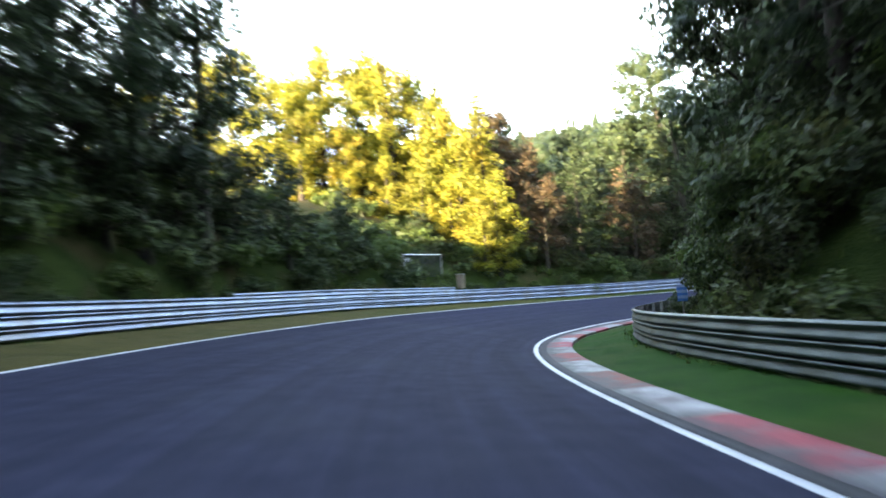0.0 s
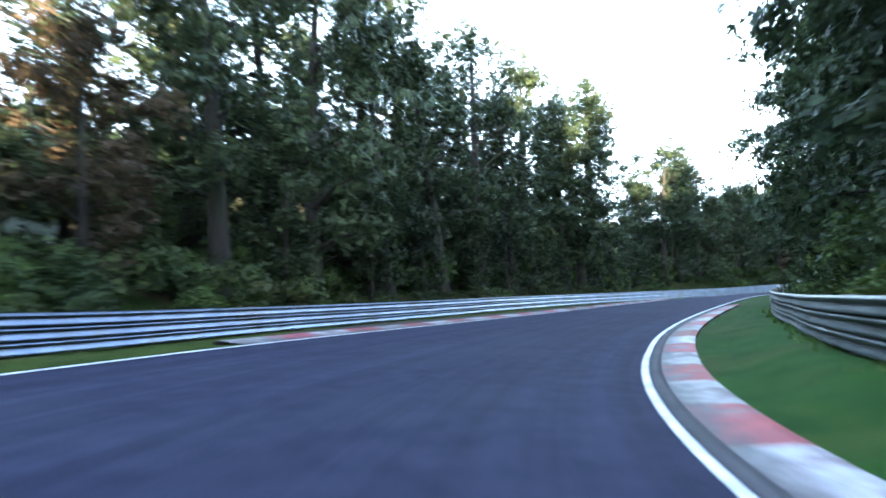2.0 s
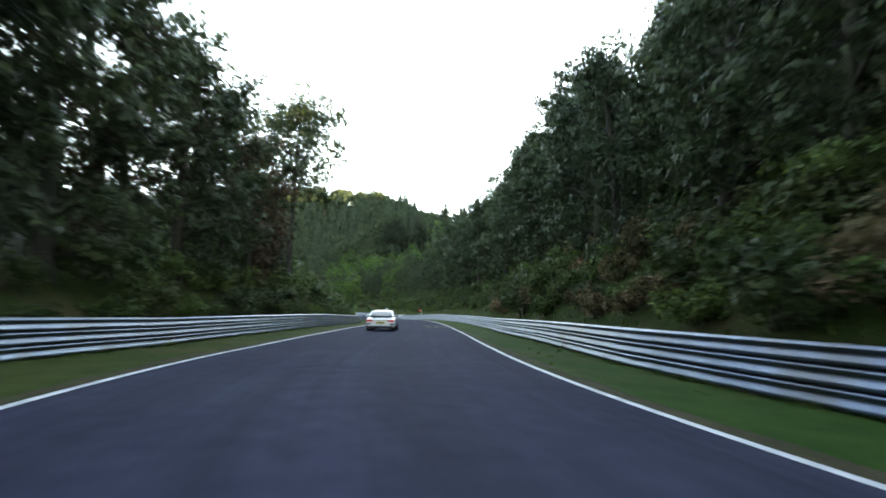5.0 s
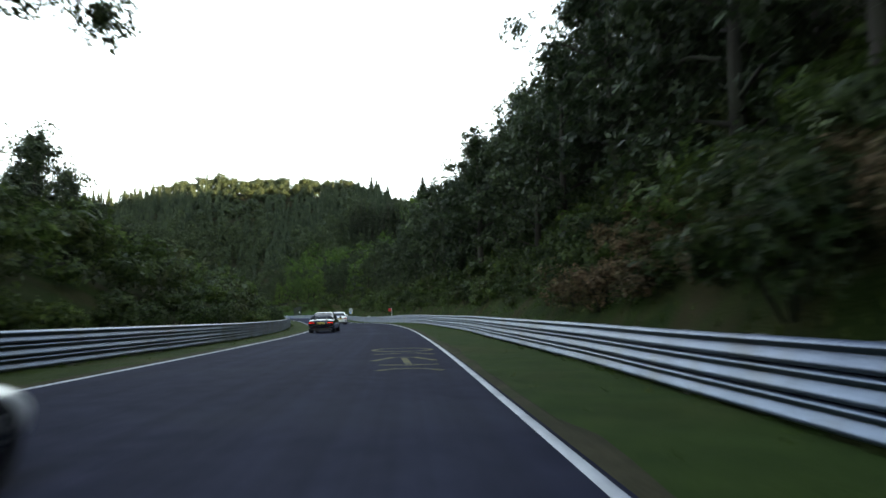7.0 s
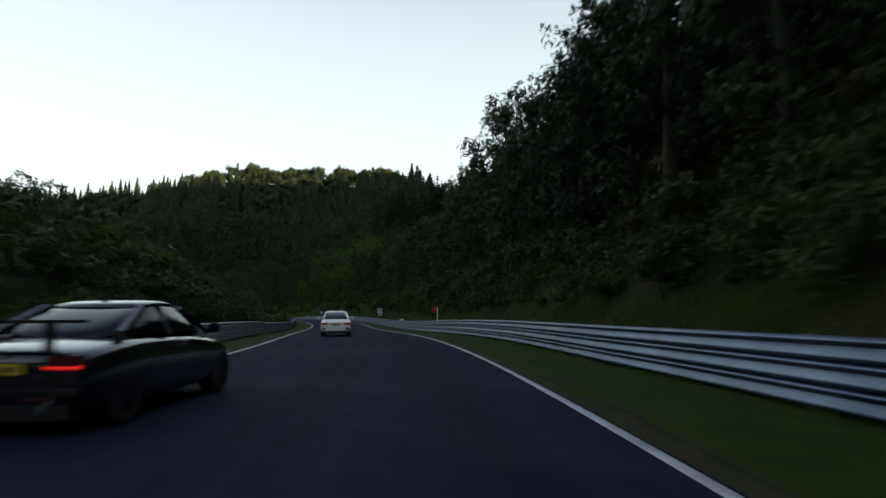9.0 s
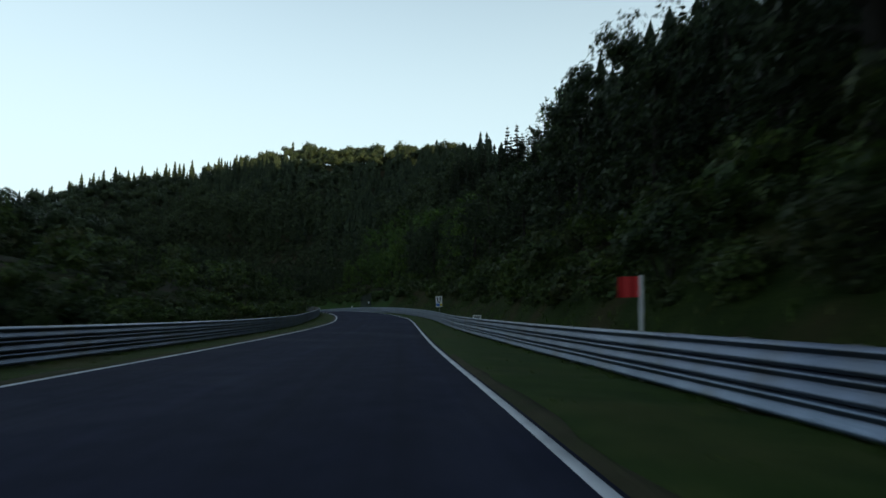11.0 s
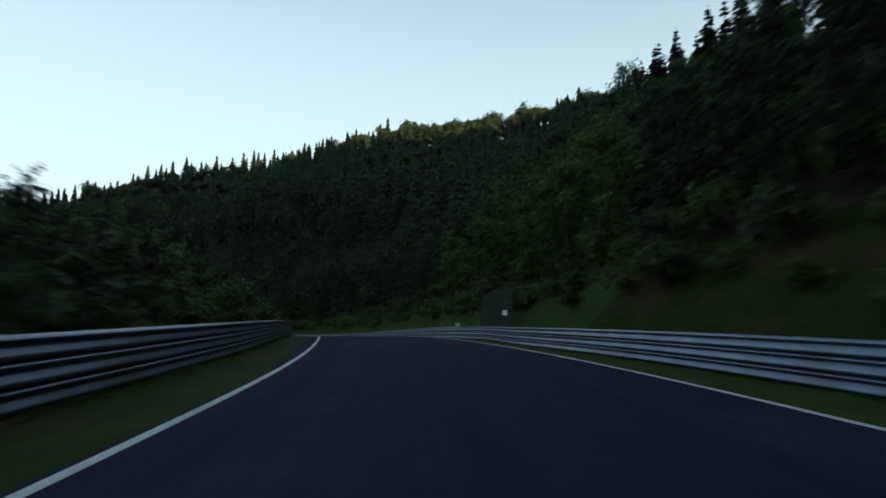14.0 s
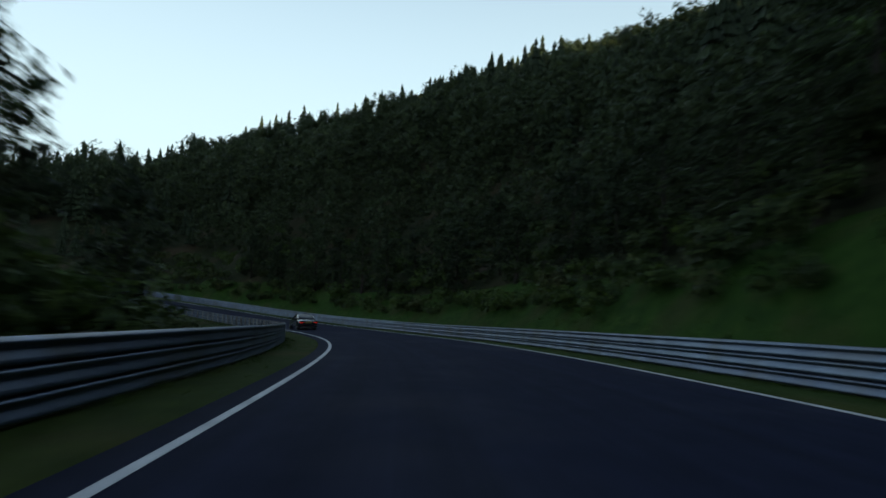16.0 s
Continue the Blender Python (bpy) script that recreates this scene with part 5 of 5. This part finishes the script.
def car(name, label, s, d, paint, length, wide, high, coupe, lamps, yaw=0.0, wing=True):
    """A two-door car seen from behind: body, cabin glass, roof, lamps, wing, wheels, mirrors, plate."""
    root = new(name)
    h, W2, L = high, wide / 2, length
    deck = 0.70 if coupe == "fastback" else 0.80
    tail = 0.66 if coupe == "fastback" else 0.74
    belt = 0.62 * h + 0.10

    def ring(w, zb, zs, zt):
        return [(0.0, zb), (w * 0.86, zb), (w * 0.97, zb + 0.10), (w, zs), (w * 0.97, zt - 0.10), (w * 0.86, zt - 0.02), (w * 0.45, zt + 0.015), (0.0, zt + 0.02)]
    body = [(-L / 2, ring(W2 * 0.86, 0.30, 0.50, tail * 0.98)), (-L / 2 + 0.10, ring(W2 * 0.93, 0.22, 0.52, tail + 0.10)), (-L / 2 + 0.45, ring(W2 * 0.985, 0.18, 0.55, deck + 0.10)),
            (-L / 2 + 0.95, ring(W2, 0.17, 0.56, belt)), (-L / 2 + 1.7, ring(W2 * 0.965, 0.16, 0.55, belt + 0.01)), (0.2, ring(W2 * 0.95, 0.16, 0.55, belt)),
            (L / 2 - 1.5, ring(W2 * 0.955, 0.16, 0.55, belt - 0.03)), (L / 2 - 0.85, ring(W2 * 0.97, 0.17, 0.54, belt - 0.10)), (L / 2 - 0.35, ring(W2 * 0.90, 0.19, 0.48, belt - 0.20)),
            (L / 2, ring(W2 * 0.72, 0.26, 0.42, 0.56))]
    loft(body, paint, "body", root)
    rear = -L / 2 + (0.42 if coupe == "fastback" else 0.75)

    def cab(w, z0, w1, z1):
        return [(0.0, z0), (w, z0), (w * 0.96, z0 + (z1 - z0) * 0.35), (w1, z1 - 0.05), (w1 * 0.86, z1 - 0.005), (0.0, z1)]
    g = [(rear, cab(W2 * 0.70, belt - 0.06, W2 * 0.64, belt + 0.02)), (rear + 0.55, cab(W2 * 0.84, belt - 0.06, W2 * 0.66, h - 0.17)), (rear + 1.05, cab(W2 * 0.88, belt - 0.06, W2 * 0.66, h - 0.03)),
         (rear + 1.60, cab(W2 * 0.88, belt - 0.06, W2 * 0.65, h)), (rear + 2.1, cab(W2 * 0.87, belt - 0.06, W2 * 0.62, h - 0.07)), (rear + 2.75, cab(W2 * 0.80, belt - 0.08, W2 * 0.62, belt + 0.02))]
    loft(g, DARK_GLASS, "cabin_glass", root)
    roof = [(rear + 0.78, [(0.0, h - 0.13), (W2 * 0.62, h - 0.15), (W2 * 0.64, h - 0.12), (W2 * 0.52, h - 0.055), (0.0, h - 0.05)]),
            (rear + 1.15, [(0.0, h - 0.04), (W2 * 0.64, h - 0.07), (W2 * 0.66, h - 0.03), (W2 * 0.54, h + 0.008), (0.0, h + 0.012)]),
            (rear + 1.65, [(0.0, h - 0.02), (W2 * 0.63, h - 0.05), (W2 * 0.65, h - 0.01), (W2 * 0.53, h + 0.016), (0.0, h + 0.02)]),
            (rear + 2.08, [(0.0, h - 0.10), (W2 * 0.60, h - 0.13), (W2 * 0.62, h - 0.09), (W2 * 0.50, h - 0.045), (0.0, h - 0.04)])]
    loft(roof, paint, "roof", root)
    for sx in (-1, 1):
        bm = rod((sx * W2 * 0.655, rear + 0.85, h - 0.10), (sx * W2 * 0.80, rear + 0.12, belt + 0.0), 0.055, 0.075, 6)
        part("rear_pillar", bm, paint, root)
        bm = rod((sx * W2 * 0.62, rear + 2.02, h - 0.09), (sx * W2 * 0.82, rear + 2.62, belt - 0.03), 0.035, 0.04, 6)
        part("front_pillar", bm, paint, root)
        x0, x1 = sorted((sx * W2 * 0.50, sx * W2 * 0.90))
        if lamps is TAIL:
            slab(root, "tail_light", lamps, x0, x1, -L / 2 - 0.02, -L / 2 + 0.10, tail - 0.08, tail + 0.03, 0.02, "red tail light")
        else:
            tl = slab(root, "tail_light", TAIL_DARK, x0, x1, -L / 2 - 0.02, -L / 2 + 0.16, tail - 0.10, tail + 0.06, 0.03, "dark red tail light with a lit lower bar")
            slab(tl, "light_bar", lamps, x0 + 0.01, x1 - 0.01, -L / 2 - 0.028, -L / 2 + 0.10, tail - 0.075, tail - 0.035, 0.012, "glowing red bar")
            x2, x3 = sorted((sx * W2 * 0.985, sx * (W2 * 0.985 + 0.03)))
            slab(root, "door_handle", paint, x2, x3, -0.25, -0.05, belt - 0.17, belt - 0.13, 0.01)
            x2, x3 = sorted((sx * W2 * 0.30, sx * W2 * 0.62))
            slab(root, "bumper_reflector", TAIL_DARK, x2, x3, -L / 2 - 0.012, -L / 2 + 0.05, 0.36, 0.385, 0.006, "dark red reflector strip")
            part("side_pillar", rod((sx * W2 * 0.655, rear + 1.28, h - 0.06), (sx * W2 * 0.895, rear + 1.18, belt - 0.02), 0.028, 0.03, 6), BLACK_TRIM, root)
        x0, x1 = sorted((sx * (W2 + 0.02), sx * (W2 + 0.20)))
        slab(root, "door_mirror", paint, x0, x1, L / 2 - 1.72, L / 2 - 1.60, belt - 0.02, belt + 0.12, 0.03)
        x0, x1 = sorted((sx * W2 * 0.62, sx * W2 * 0.86))
        slab(root, "bumper_vent", BLACK_TRIM, x0, x1, -L / 2 - 0.01, -L / 2 + 0.06, 0.40, 0.47, 0.012)
        for y in (-L / 2 + 0.86, L / 2 - 0.88):
            wheel(root, sx * (W2 - 0.165), y, 0.33, 0.27)
        bm = bmesh.new()
        bmesh.ops.create_cone(bm, cap_ends=True, segments=14, radius1=0.045, radius2=0.045, depth=0.12, matrix=Matrix.Translation((sx * (0.10 if coupe == "fastback" else 0.45), -L / 2 + 0.02, 0.27)) @ Matrix.Rotation(math.pi / 2, 4, "X"))
        part("exhaust_pipe", bm, CHROME, root)
    slab(root, "diffuser", BLACK_TRIM, -W2 * 0.78, W2 * 0.78, -L / 2 + 0.0, -L / 2 + 0.4, 0.16, 0.31, 0.02, "black lower bumper")
    wing_z = (0.93 if coupe == "fastback" else 1.12)
    if wing:
        slab(root, "wing", paint if coupe == "fastback" else BLACK_TRIM, -W2 * 0.78, W2 * 0.78, -L / 2 + 0.02, -L / 2 + 0.30, wing_z, wing_z + 0.035, 0.012, "raised rear wing")
    for sx in (-0.42, 0.42) if wing else ():
        slab(root, "wing_strut", BLACK_TRIM, sx * W2 - 0.02, sx * W2 + 0.02, -L / 2 + 0.10, -L / 2 + 0.24, tail + 0.08, wing_z, 0.005)
    pl = slab(root, "number_plate", PLATE, -0.26, 0.26, -L / 2 - 0.035, -L / 2 - 0.01, tail - 0.20 if coupe == "fastback" else tail - 0.13, tail - 0.09 if coupe == "fastback" else tail - 0.02, 0.004, "yellow number plate")
    zc = tail - 0.145 if coupe == "fastback" else tail - 0.075
    for i in range(6):
        slab(pl, "plate_bar", INK, -0.21 + i * 0.075, -0.165 + i * 0.075, -L / 2 - 0.040, -L / 2 - 0.034, zc - 0.03, zc + 0.03, 0.001)
    if lamps is TAIL_BRIGHT:
        slab(root, "roof_antenna", BLACK_TRIM, -0.02, 0.02, rear + 1.02, rear + 1.18, h - 0.02, h + 0.055, 0.015)
        slab(root, "boot_badge", CHROME, -0.04, 0.04, -L / 2 + 0.015, -L / 2 + 0.045, tail + 0.045, tail + 0.115, 0.014, "small silver badge")
    slab(root, "bumper_seam", BLACK_TRIM, -W2 * 0.6, W2 * 0.6, -L / 2 - 0.012, -L / 2 + 0.05, tail - 0.02, tail - 0.005, 0.003)
    p = road(s, d, 0.02)
    root.matrix_basis = Matrix.Translation(p) @ Matrix.Rotation(on(s, heading) + radians(yaw), 4, "Z") @ Matrix.Rotation(-math.atan(on(s, camber)), 4, "Y") @ Matrix.Rotation(math.atan(on(s, slope)), 4, "X")
    tagged(root, label, "car", "cars on the track")


car("sports_car", "white rear-engined sports coupe with raised rear wing on the track", 149.0, -1.15, WHITE_PAINT, 4.5, 1.85, 1.28, "fastback", TAIL)
car("hatchback_car", "small white hatchback with dark rear window on the track", 218.0, -0.9, WHITE_PAINT, 4.1, 1.75, 1.45, "coupe", TAIL, wing=False)
# the black coupe added once more, without wing, at the far bend
car("saloon_car", "second copy of the black coupe with red tail lights entering the far bend", 420.0, -2.4, BLACK_PAINT, 4.6, 1.82, 1.40, "coupe", TAIL_BRIGHT, 0, wing=False)
car("coupe_car", "glossy black two-door coupe with lit tail lights and boot wing", 190.0, -2.32, BLACK_PAINT, 4.6, 1.82, 1.40, "coupe", TAIL_BRIGHT, -3)


# ---------------------------------------------------------------- signs and marshal posts
def facing(p, turn):
    return Matrix.Translation(p) @ Matrix.Rotation(turn, 4, "Z")


def words(parent, text, size, x, z, mat=None, name="lettering", y=-0.03):
    cu = bpy.data.curves.new(name, "FONT")
    cu.body = text
    cu.size = size
    cu.align_x, cu.align_y = "CENTER", "CENTER"
    cu.extrude = 0.003
    cu.offset = size * 0.06
    cu.materials.append(mat or INK)
    ob = new(name, cu)
    ob.parent = parent
    ob.matrix_basis = Matrix.Translation((x, y, z)) @ Matrix.Rotation(math.pi / 2, 4, "X")
    return ob


def foot(x, y):
    return float(ground(x, y)[0])


def distance_sign():
    x, y, zb, zt = 250.0, 6.1, 2.36, 3.54
    root = new("distance_sign")
    z0 = foot(x, y)
    root.matrix_basis = facing((x, y, z0), on(282, heading) - 0.10) @ Matrix.Translation((-0.07, 0, 0)) @ Matrix.Rotation(radians(-4.5), 4, "Y")
    tagged(root, "white kilometre board with blue band on a steel post", "road sign")
    b, t = zb - z0, zt - z0
    part("post", rod((0, 0.05, -0.3), (0, 0.05, t - 0.1), 0.035, 0.035, 10), POST_STEEL, root)
    panel = slab(root, "panel", BOARD_WHITE, -0.36, 0.36, -0.02, 0.01, b, t, 0.01)
    slab(panel, "blue_band", SIGN_BLUE, -0.31, 0.10, -0.028, -0.02, b + 0.10, b + 0.36, 0.002)
    bm = bmesh.new()
    bmesh.ops.create_cone(bm, cap_ends=True, segments=24, radius1=0.14, radius2=0.14, depth=0.01, matrix=Matrix.Translation((0.20, -0.03, b + 0.23)) @ Matrix.Rotation(math.pi / 2, 4, "X"))
    part("yellow_disc", bm, SIGN_YELLOW, panel)
    for sx in (-1, 1):
        slab(panel, "side_edge", FRAME_BLUE, sx * 0.367 - 0.014, sx * 0.367 + 0.014, -0.03, 0.02, b, t, 0.003)
    slab(panel, "top_edge", FRAME_BLUE, -0.375, 0.375, -0.03, 0.02, t - 0.01, t + 0.03, 0.004)
    words(root, "11", 0.56, 0, t - 0.32, FRAME_BLUE)
    words(root, "km", 0.24, 0, t - 0.66, FRAME_BLUE)


def number_board(x, y, z, turn, text, w=0.46, h=0.28, label="small white number board on top of the barrier"):
    root = new("number_board")
    root.matrix_basis = facing((x, y, z), turn)
    tagged(root, label, "sign board", "marshal boards")
    slab(root, "panel", BOARD_WHITE, -w / 2, w / 2, -0.012, 0.012, 0.05, 0.05 + h, 0.01)
    for sx in (-0.3, 0.3):
        slab(root, "leg", POST_STEEL, sx * w - 0.012, sx * w + 0.012, 0.012, 0.03, -0.9, 0.05 + h * 0.8, 0.002)
    if text:
        words(root, text, h * 0.85, 0, 0.05 + h * 0.5, y=-0.016)
    else:
        for i in range(3):
            slab(root, "dark_bar", INK, -w * 0.32 + i * w * 0.22, -w * 0.16 + i * w * 0.22, -0.018, -0.012, 0.05 + h * 0.25, 0.05 + h * 0.75, 0.001)


def flag_post():
    s, d = 228.5, 7.05
    x, y, _ = road(s, d)
    root = new("flag_post")
    z0 = foot(x, y)
    root.matrix_basis = facing((x, y, z0), on(s, heading))
    tagged(root, "pale marshal post with a small red flag behind the barrier", "flag post")
    part("pole", rod((0, 0, -0.3), (0, 0, 2.0), 0.04, 0.035, 10), BOARD_WHITE, root)
    bm = bmesh.new()
    n = 8
    vs = [[bm.verts.new((-0.04 - 0.42 * i / n, 0.03 * math.sin(i * 1.3), 1.98 - 0.40 * j - 0.02 * i / n)) for j in (0, 1)] for i in range(n + 1)]
    for i in range(n):
        bm.faces.new((vs[i][0], vs[i + 1][0], vs[i + 1][1], vs[i][1]))
    fl = part("flag", bm, FLAG_RED, root, "red flag")
    fl.modifiers.new("cloth", "SOLIDIFY").thickness = 0.006


def screen_fence(s, d, long, high, rise, lift, label, board, gap=0.07, steel=None):
    """A marshal screen: two posts, a top bar, close wire mesh and a white board; rise lifts the end nearer the start."""
    x, y, _ = road(s, d)
    root = new("screen_fence")
    z0 = foot(x, y)
    root.matrix_basis = facing((x, y, z0), on(s, heading) + lift)
    tagged(root, label, "fence", "marshal screens")

    def top(py):
        return high + rise * (0.5 - py / long)
    for py in (-long / 2, long / 2):
        part("fence_post", rod((0, py, -0.6), (0, py, top(py)), 0.05, 0.045, 10), steel or POST_STEEL, root)
    part("top_bar", rod((-0.03, -long / 2, top(-long / 2) - 0.04), (-0.03, long / 2, top(long / 2) - 0.04), 0.025, 0.025, 8), steel or BOARD_WHITE, root)
    bm = bmesh.new()
    for py in np.arange(-long / 2 + gap, long / 2, gap):
        box(bm, -0.006, 0.006, py - 0.011, py + 0.011, 0.05, top(py) - 0.06)
    for q in np.arange(0.04, 0.99, 1.15 * gap / high):
        za, zb = 0.05 + q * (top(-long / 2) - 0.1), 0.05 + q * (top(long / 2) - 0.1)
        vs = [bm.verts.new((sx, py, z + dz)) for py, z in ((-long / 2, za), (long / 2, zb)) for sx in (-0.005, 0.005) for dz in (-0.011, 0.011)]
        for f in ((0, 1, 5, 4), (2, 6, 7, 3), (1, 3, 7, 5), (0, 4, 6, 2)):
            bm.faces.new([vs[k] for k in f])
    part("wire_mesh", bm, MESH_WIRE, root, "dark close wire mesh")
    if board:
        slab(root, "board", BOARD_WHITE, -0.06, -0.03, board[0], board[1], board[2], board[3], 0.006, "white notice board")


def cabinet(s, d):
    x, y, _ = road(s, d)
    root = new("box_on_post")
    z0 = foot(x, y)
    root.matrix_basis = facing((x, y, z0), on(s, heading))
    tagged(root, "weathered pale box on a post behind the barrier", "cabinet")
    slab(root, "post", WOOD, -0.06, 0.06, -0.06, 0.06, -0.4, 1.15, 0.01)
    slab(root, "case", WOOD, -0.22, 0.22, -0.22, 0.22, 1.05, 2.0, 0.03)
    slab(root, "lid", POST_STEEL, -0.25, 0.25, -0.25, 0.25, 2.0, 2.05, 0.01)


def striped_board():
    s, d = 25.3, 9.35
    x, y, _ = road(s, d)
    root = new("marker_board")
    z0 = foot(x, y)
    root.matrix_basis = facing((x, y, z0), on(s, heading))
    tagged(root, "blue and white striped marker board behind the barrier", "marker board")
    part("post", rod((0, 0.04, -0.4), (0, 0.04, 1.35), 0.03, 0.03, 8), POST_STEEL, root)
    for i in range(6):
        slab(root, "stripe", SIGN_BLUE if i % 2 == 0 else PALE_BLUE, -0.17, 0.17, -0.015, 0.015, 0.80 + i * 0.10, 0.90 + i * 0.10 - 0.004, 0.003)


def leaning_pole():
    a, b = Vector((82.2, 39.9, 2.86)), Vector((79.7, 38.0, 3.75))
    d = (b - a).normalized()
    root = new("leaning_pole")
    root.location = (a.x, a.y, foot(a.x, a.y))
    tagged(root, "long bare pole leaning on a dark post by the wood", "pole")
    inv = Matrix.Translation(-root.location)
    p1 = part("upright", rod((a.x, a.y, foot(a.x, a.y) - 0.4), (a.x, a.y, a.z + 0.08), 0.06, 0.05, 8), BARK, root)
    p2 = part("cross_pole", rod(a - d * 0.2, b + d * 0.6, 0.035, 0.022, 8), WOOD, root)
    for p in (p1, p2):
        p.matrix_basis = inv


distance_sign()
number_board(78.5, 39.95, float(road(108, 6.9)[2]) + 0.93, on(108, heading) - 0.15, "126")
number_board(315.0, 13.0, float(road(345, 6.4)[2]) + 0.82, on(345, heading) - 0.2, "", 0.34, 0.24)
x_, y_, z_ = road(252.0, 6.9)
number_board(x_, y_, z_ + 0.72, on(252, heading), "", 0.5, 0.26)
flag_post()
screen_fence(339.5, 8.0, 4.2, 3.25, 0.65, 0.25, "dark mesh marshal screen with small white board on the bank", (-1.5, -0.9, 1.75, 2.10), steel=DARK_STEEL)
screen_fence(38.3, -10.5, 3.9, 1.7, 0.0, 0.0, "grey mesh marshal screen with white board behind the barrier", (-1.7, -1.2, 1.15, 1.42), 0.13)
cabinet(39.1, -7.95)
striped_board()
leaning_pole()


# ---------------------------------------------------------------- faded writing on the road, patches, cracks
def road_stroke(pts, wide, mat, name, label, h=0.022):
    """A flat painted stroke through places given as s and d."""
    v, f = [], []
    pts = [Vector((a, b)) for a, b in pts]
    for i, p in enumerate(pts):
        t = (pts[min(i + 1, len(pts) - 1)] - pts[max(i - 1, 0)]).normalized()
        n = Vector((-t.y, t.x)) * wide / 2
        for q in (p + n, p - n):
            v.append(road(q.x, q.y, h))
    for i in range(len(pts) - 1):
        f.append((2 * i, 2 * i + 1, 2 * i + 3, 2 * i + 2))
    ob = part(name, raw_mesh(name, v, f, mat))
    tagged(ob, label, "road marking", "faded road paint")


ring_ = [(166.3 + 0.9 * math.cos(a), 2.5 + 0.95 * math.sin(a)) for a in np.linspace(0, 6.283, 25)]
note = "faded yellow brush stroke painted on the asphalt"
road_stroke(ring_, 0.16, YELLOW_PAINT, "painted_ring", "faded yellow ring painted on the asphalt")
road_stroke([(164.1, 1.6), (164.6, 2.3), (164.6, 2.9), (164.0, 3.4)], 0.16, YELLOW_PAINT, "painted_stroke", note)
road_stroke([(161.7, 1.7), (162.9, 2.2), (162.9, 2.8), (161.7, 3.3)], 0.17, YELLOW_PAINT, "painted_stroke", note)
road_stroke([(162.6, 2.5), (160.6, 2.6)], 0.17, YELLOW_PAINT, "painted_stroke", note)
road_stroke([(160.5, 1.9), (160.4, 2.6), (160.5, 3.3)], 0.16, YELLOW_PAINT, "painted_stroke", note)
road_stroke([(159.1, 1.9), (159.5, 2.3), (159.5, 2.9), (159.0, 3.3)], 0.16, YELLOW_PAINT, "painted_stroke", note)


# ---------------------------------------------------------------- rough grass along the barriers
def tufts():
    rng = np.random.default_rng(31)
    n = 16000
    s = rng.uniform(0, 400, n)
    side = np.where(rng.random(n) < 0.5, -1, 1)
    where = rng.random(n)
    rd = np.where(side > 0, rail_d(s, 1), -rail_d(s, -1))
    rz = np.where(side > 0, rail_z(s, 1), rail_z(s, -1))
    hw = half(s)
    dist = np.where(where < 0.45, rd + rng.normal(0.1, 0.22, n), np.where(where < 0.49, hw + 0.6 + rng.random(n) * np.maximum(rd - hw - 0.9, 0.1), rd + 0.4 + rng.random(n) * 2.5))
    q = np.clip((dist - hw - 0.5) / (rd - hw - 0.5), 0, 1)
    keep = ~((side < 0) & (s > 55) & (s < 110) & (dist < hw + 2.3)) & ~((side > 0) & (s < 89) & (dist < hw + 1.2)) & ~((side > 0) & (s < 95) & (where >= 0.45) & (where < 0.49))
    p = road(s, side * dist)
    out = dist > rd + 0.2
    z = np.where(out, ground(p[:, 0], p[:, 1]), p[:, 2] + rz * q * q * (3 - 2 * q))
    h = np.where(where < 0.45, 0.12, np.where(where < 0.49, 0.06, 0.20)) * rng.uniform(0.6, 1.5, n)
    base = np.stack([p[:, 0], p[:, 1], z - 0.02], -1)[keep]
    h = h[keep]
    m = len(h)
    v, f = [], []
    for b in range(4):
        a = rng.random(m) * 6.283
        o = rng.normal(0, 0.05, (m, 3)) * np.array([1, 1, 0])
        w = np.stack([np.cos(a), np.sin(a), 0 * a], -1) * 0.02
        tip = np.stack([-np.sin(a) * h * 0.5, np.cos(a) * h * 0.5, h], -1) + rng.normal(0, 0.02, (m, 3))
        v.append(np.stack([base + o - w, base + o + w, base + o + tip], 1).reshape(-1, 3))
    v = np.concatenate(v)
    ob = part("grass_tufts", raw_mesh("grass_tufts", v, np.arange(len(v)).reshape(-1, 3), BLADES))
    tagged(ob, "rough green and dry grass tufts along the barriers", "grass", kind="stuff")


tufts()
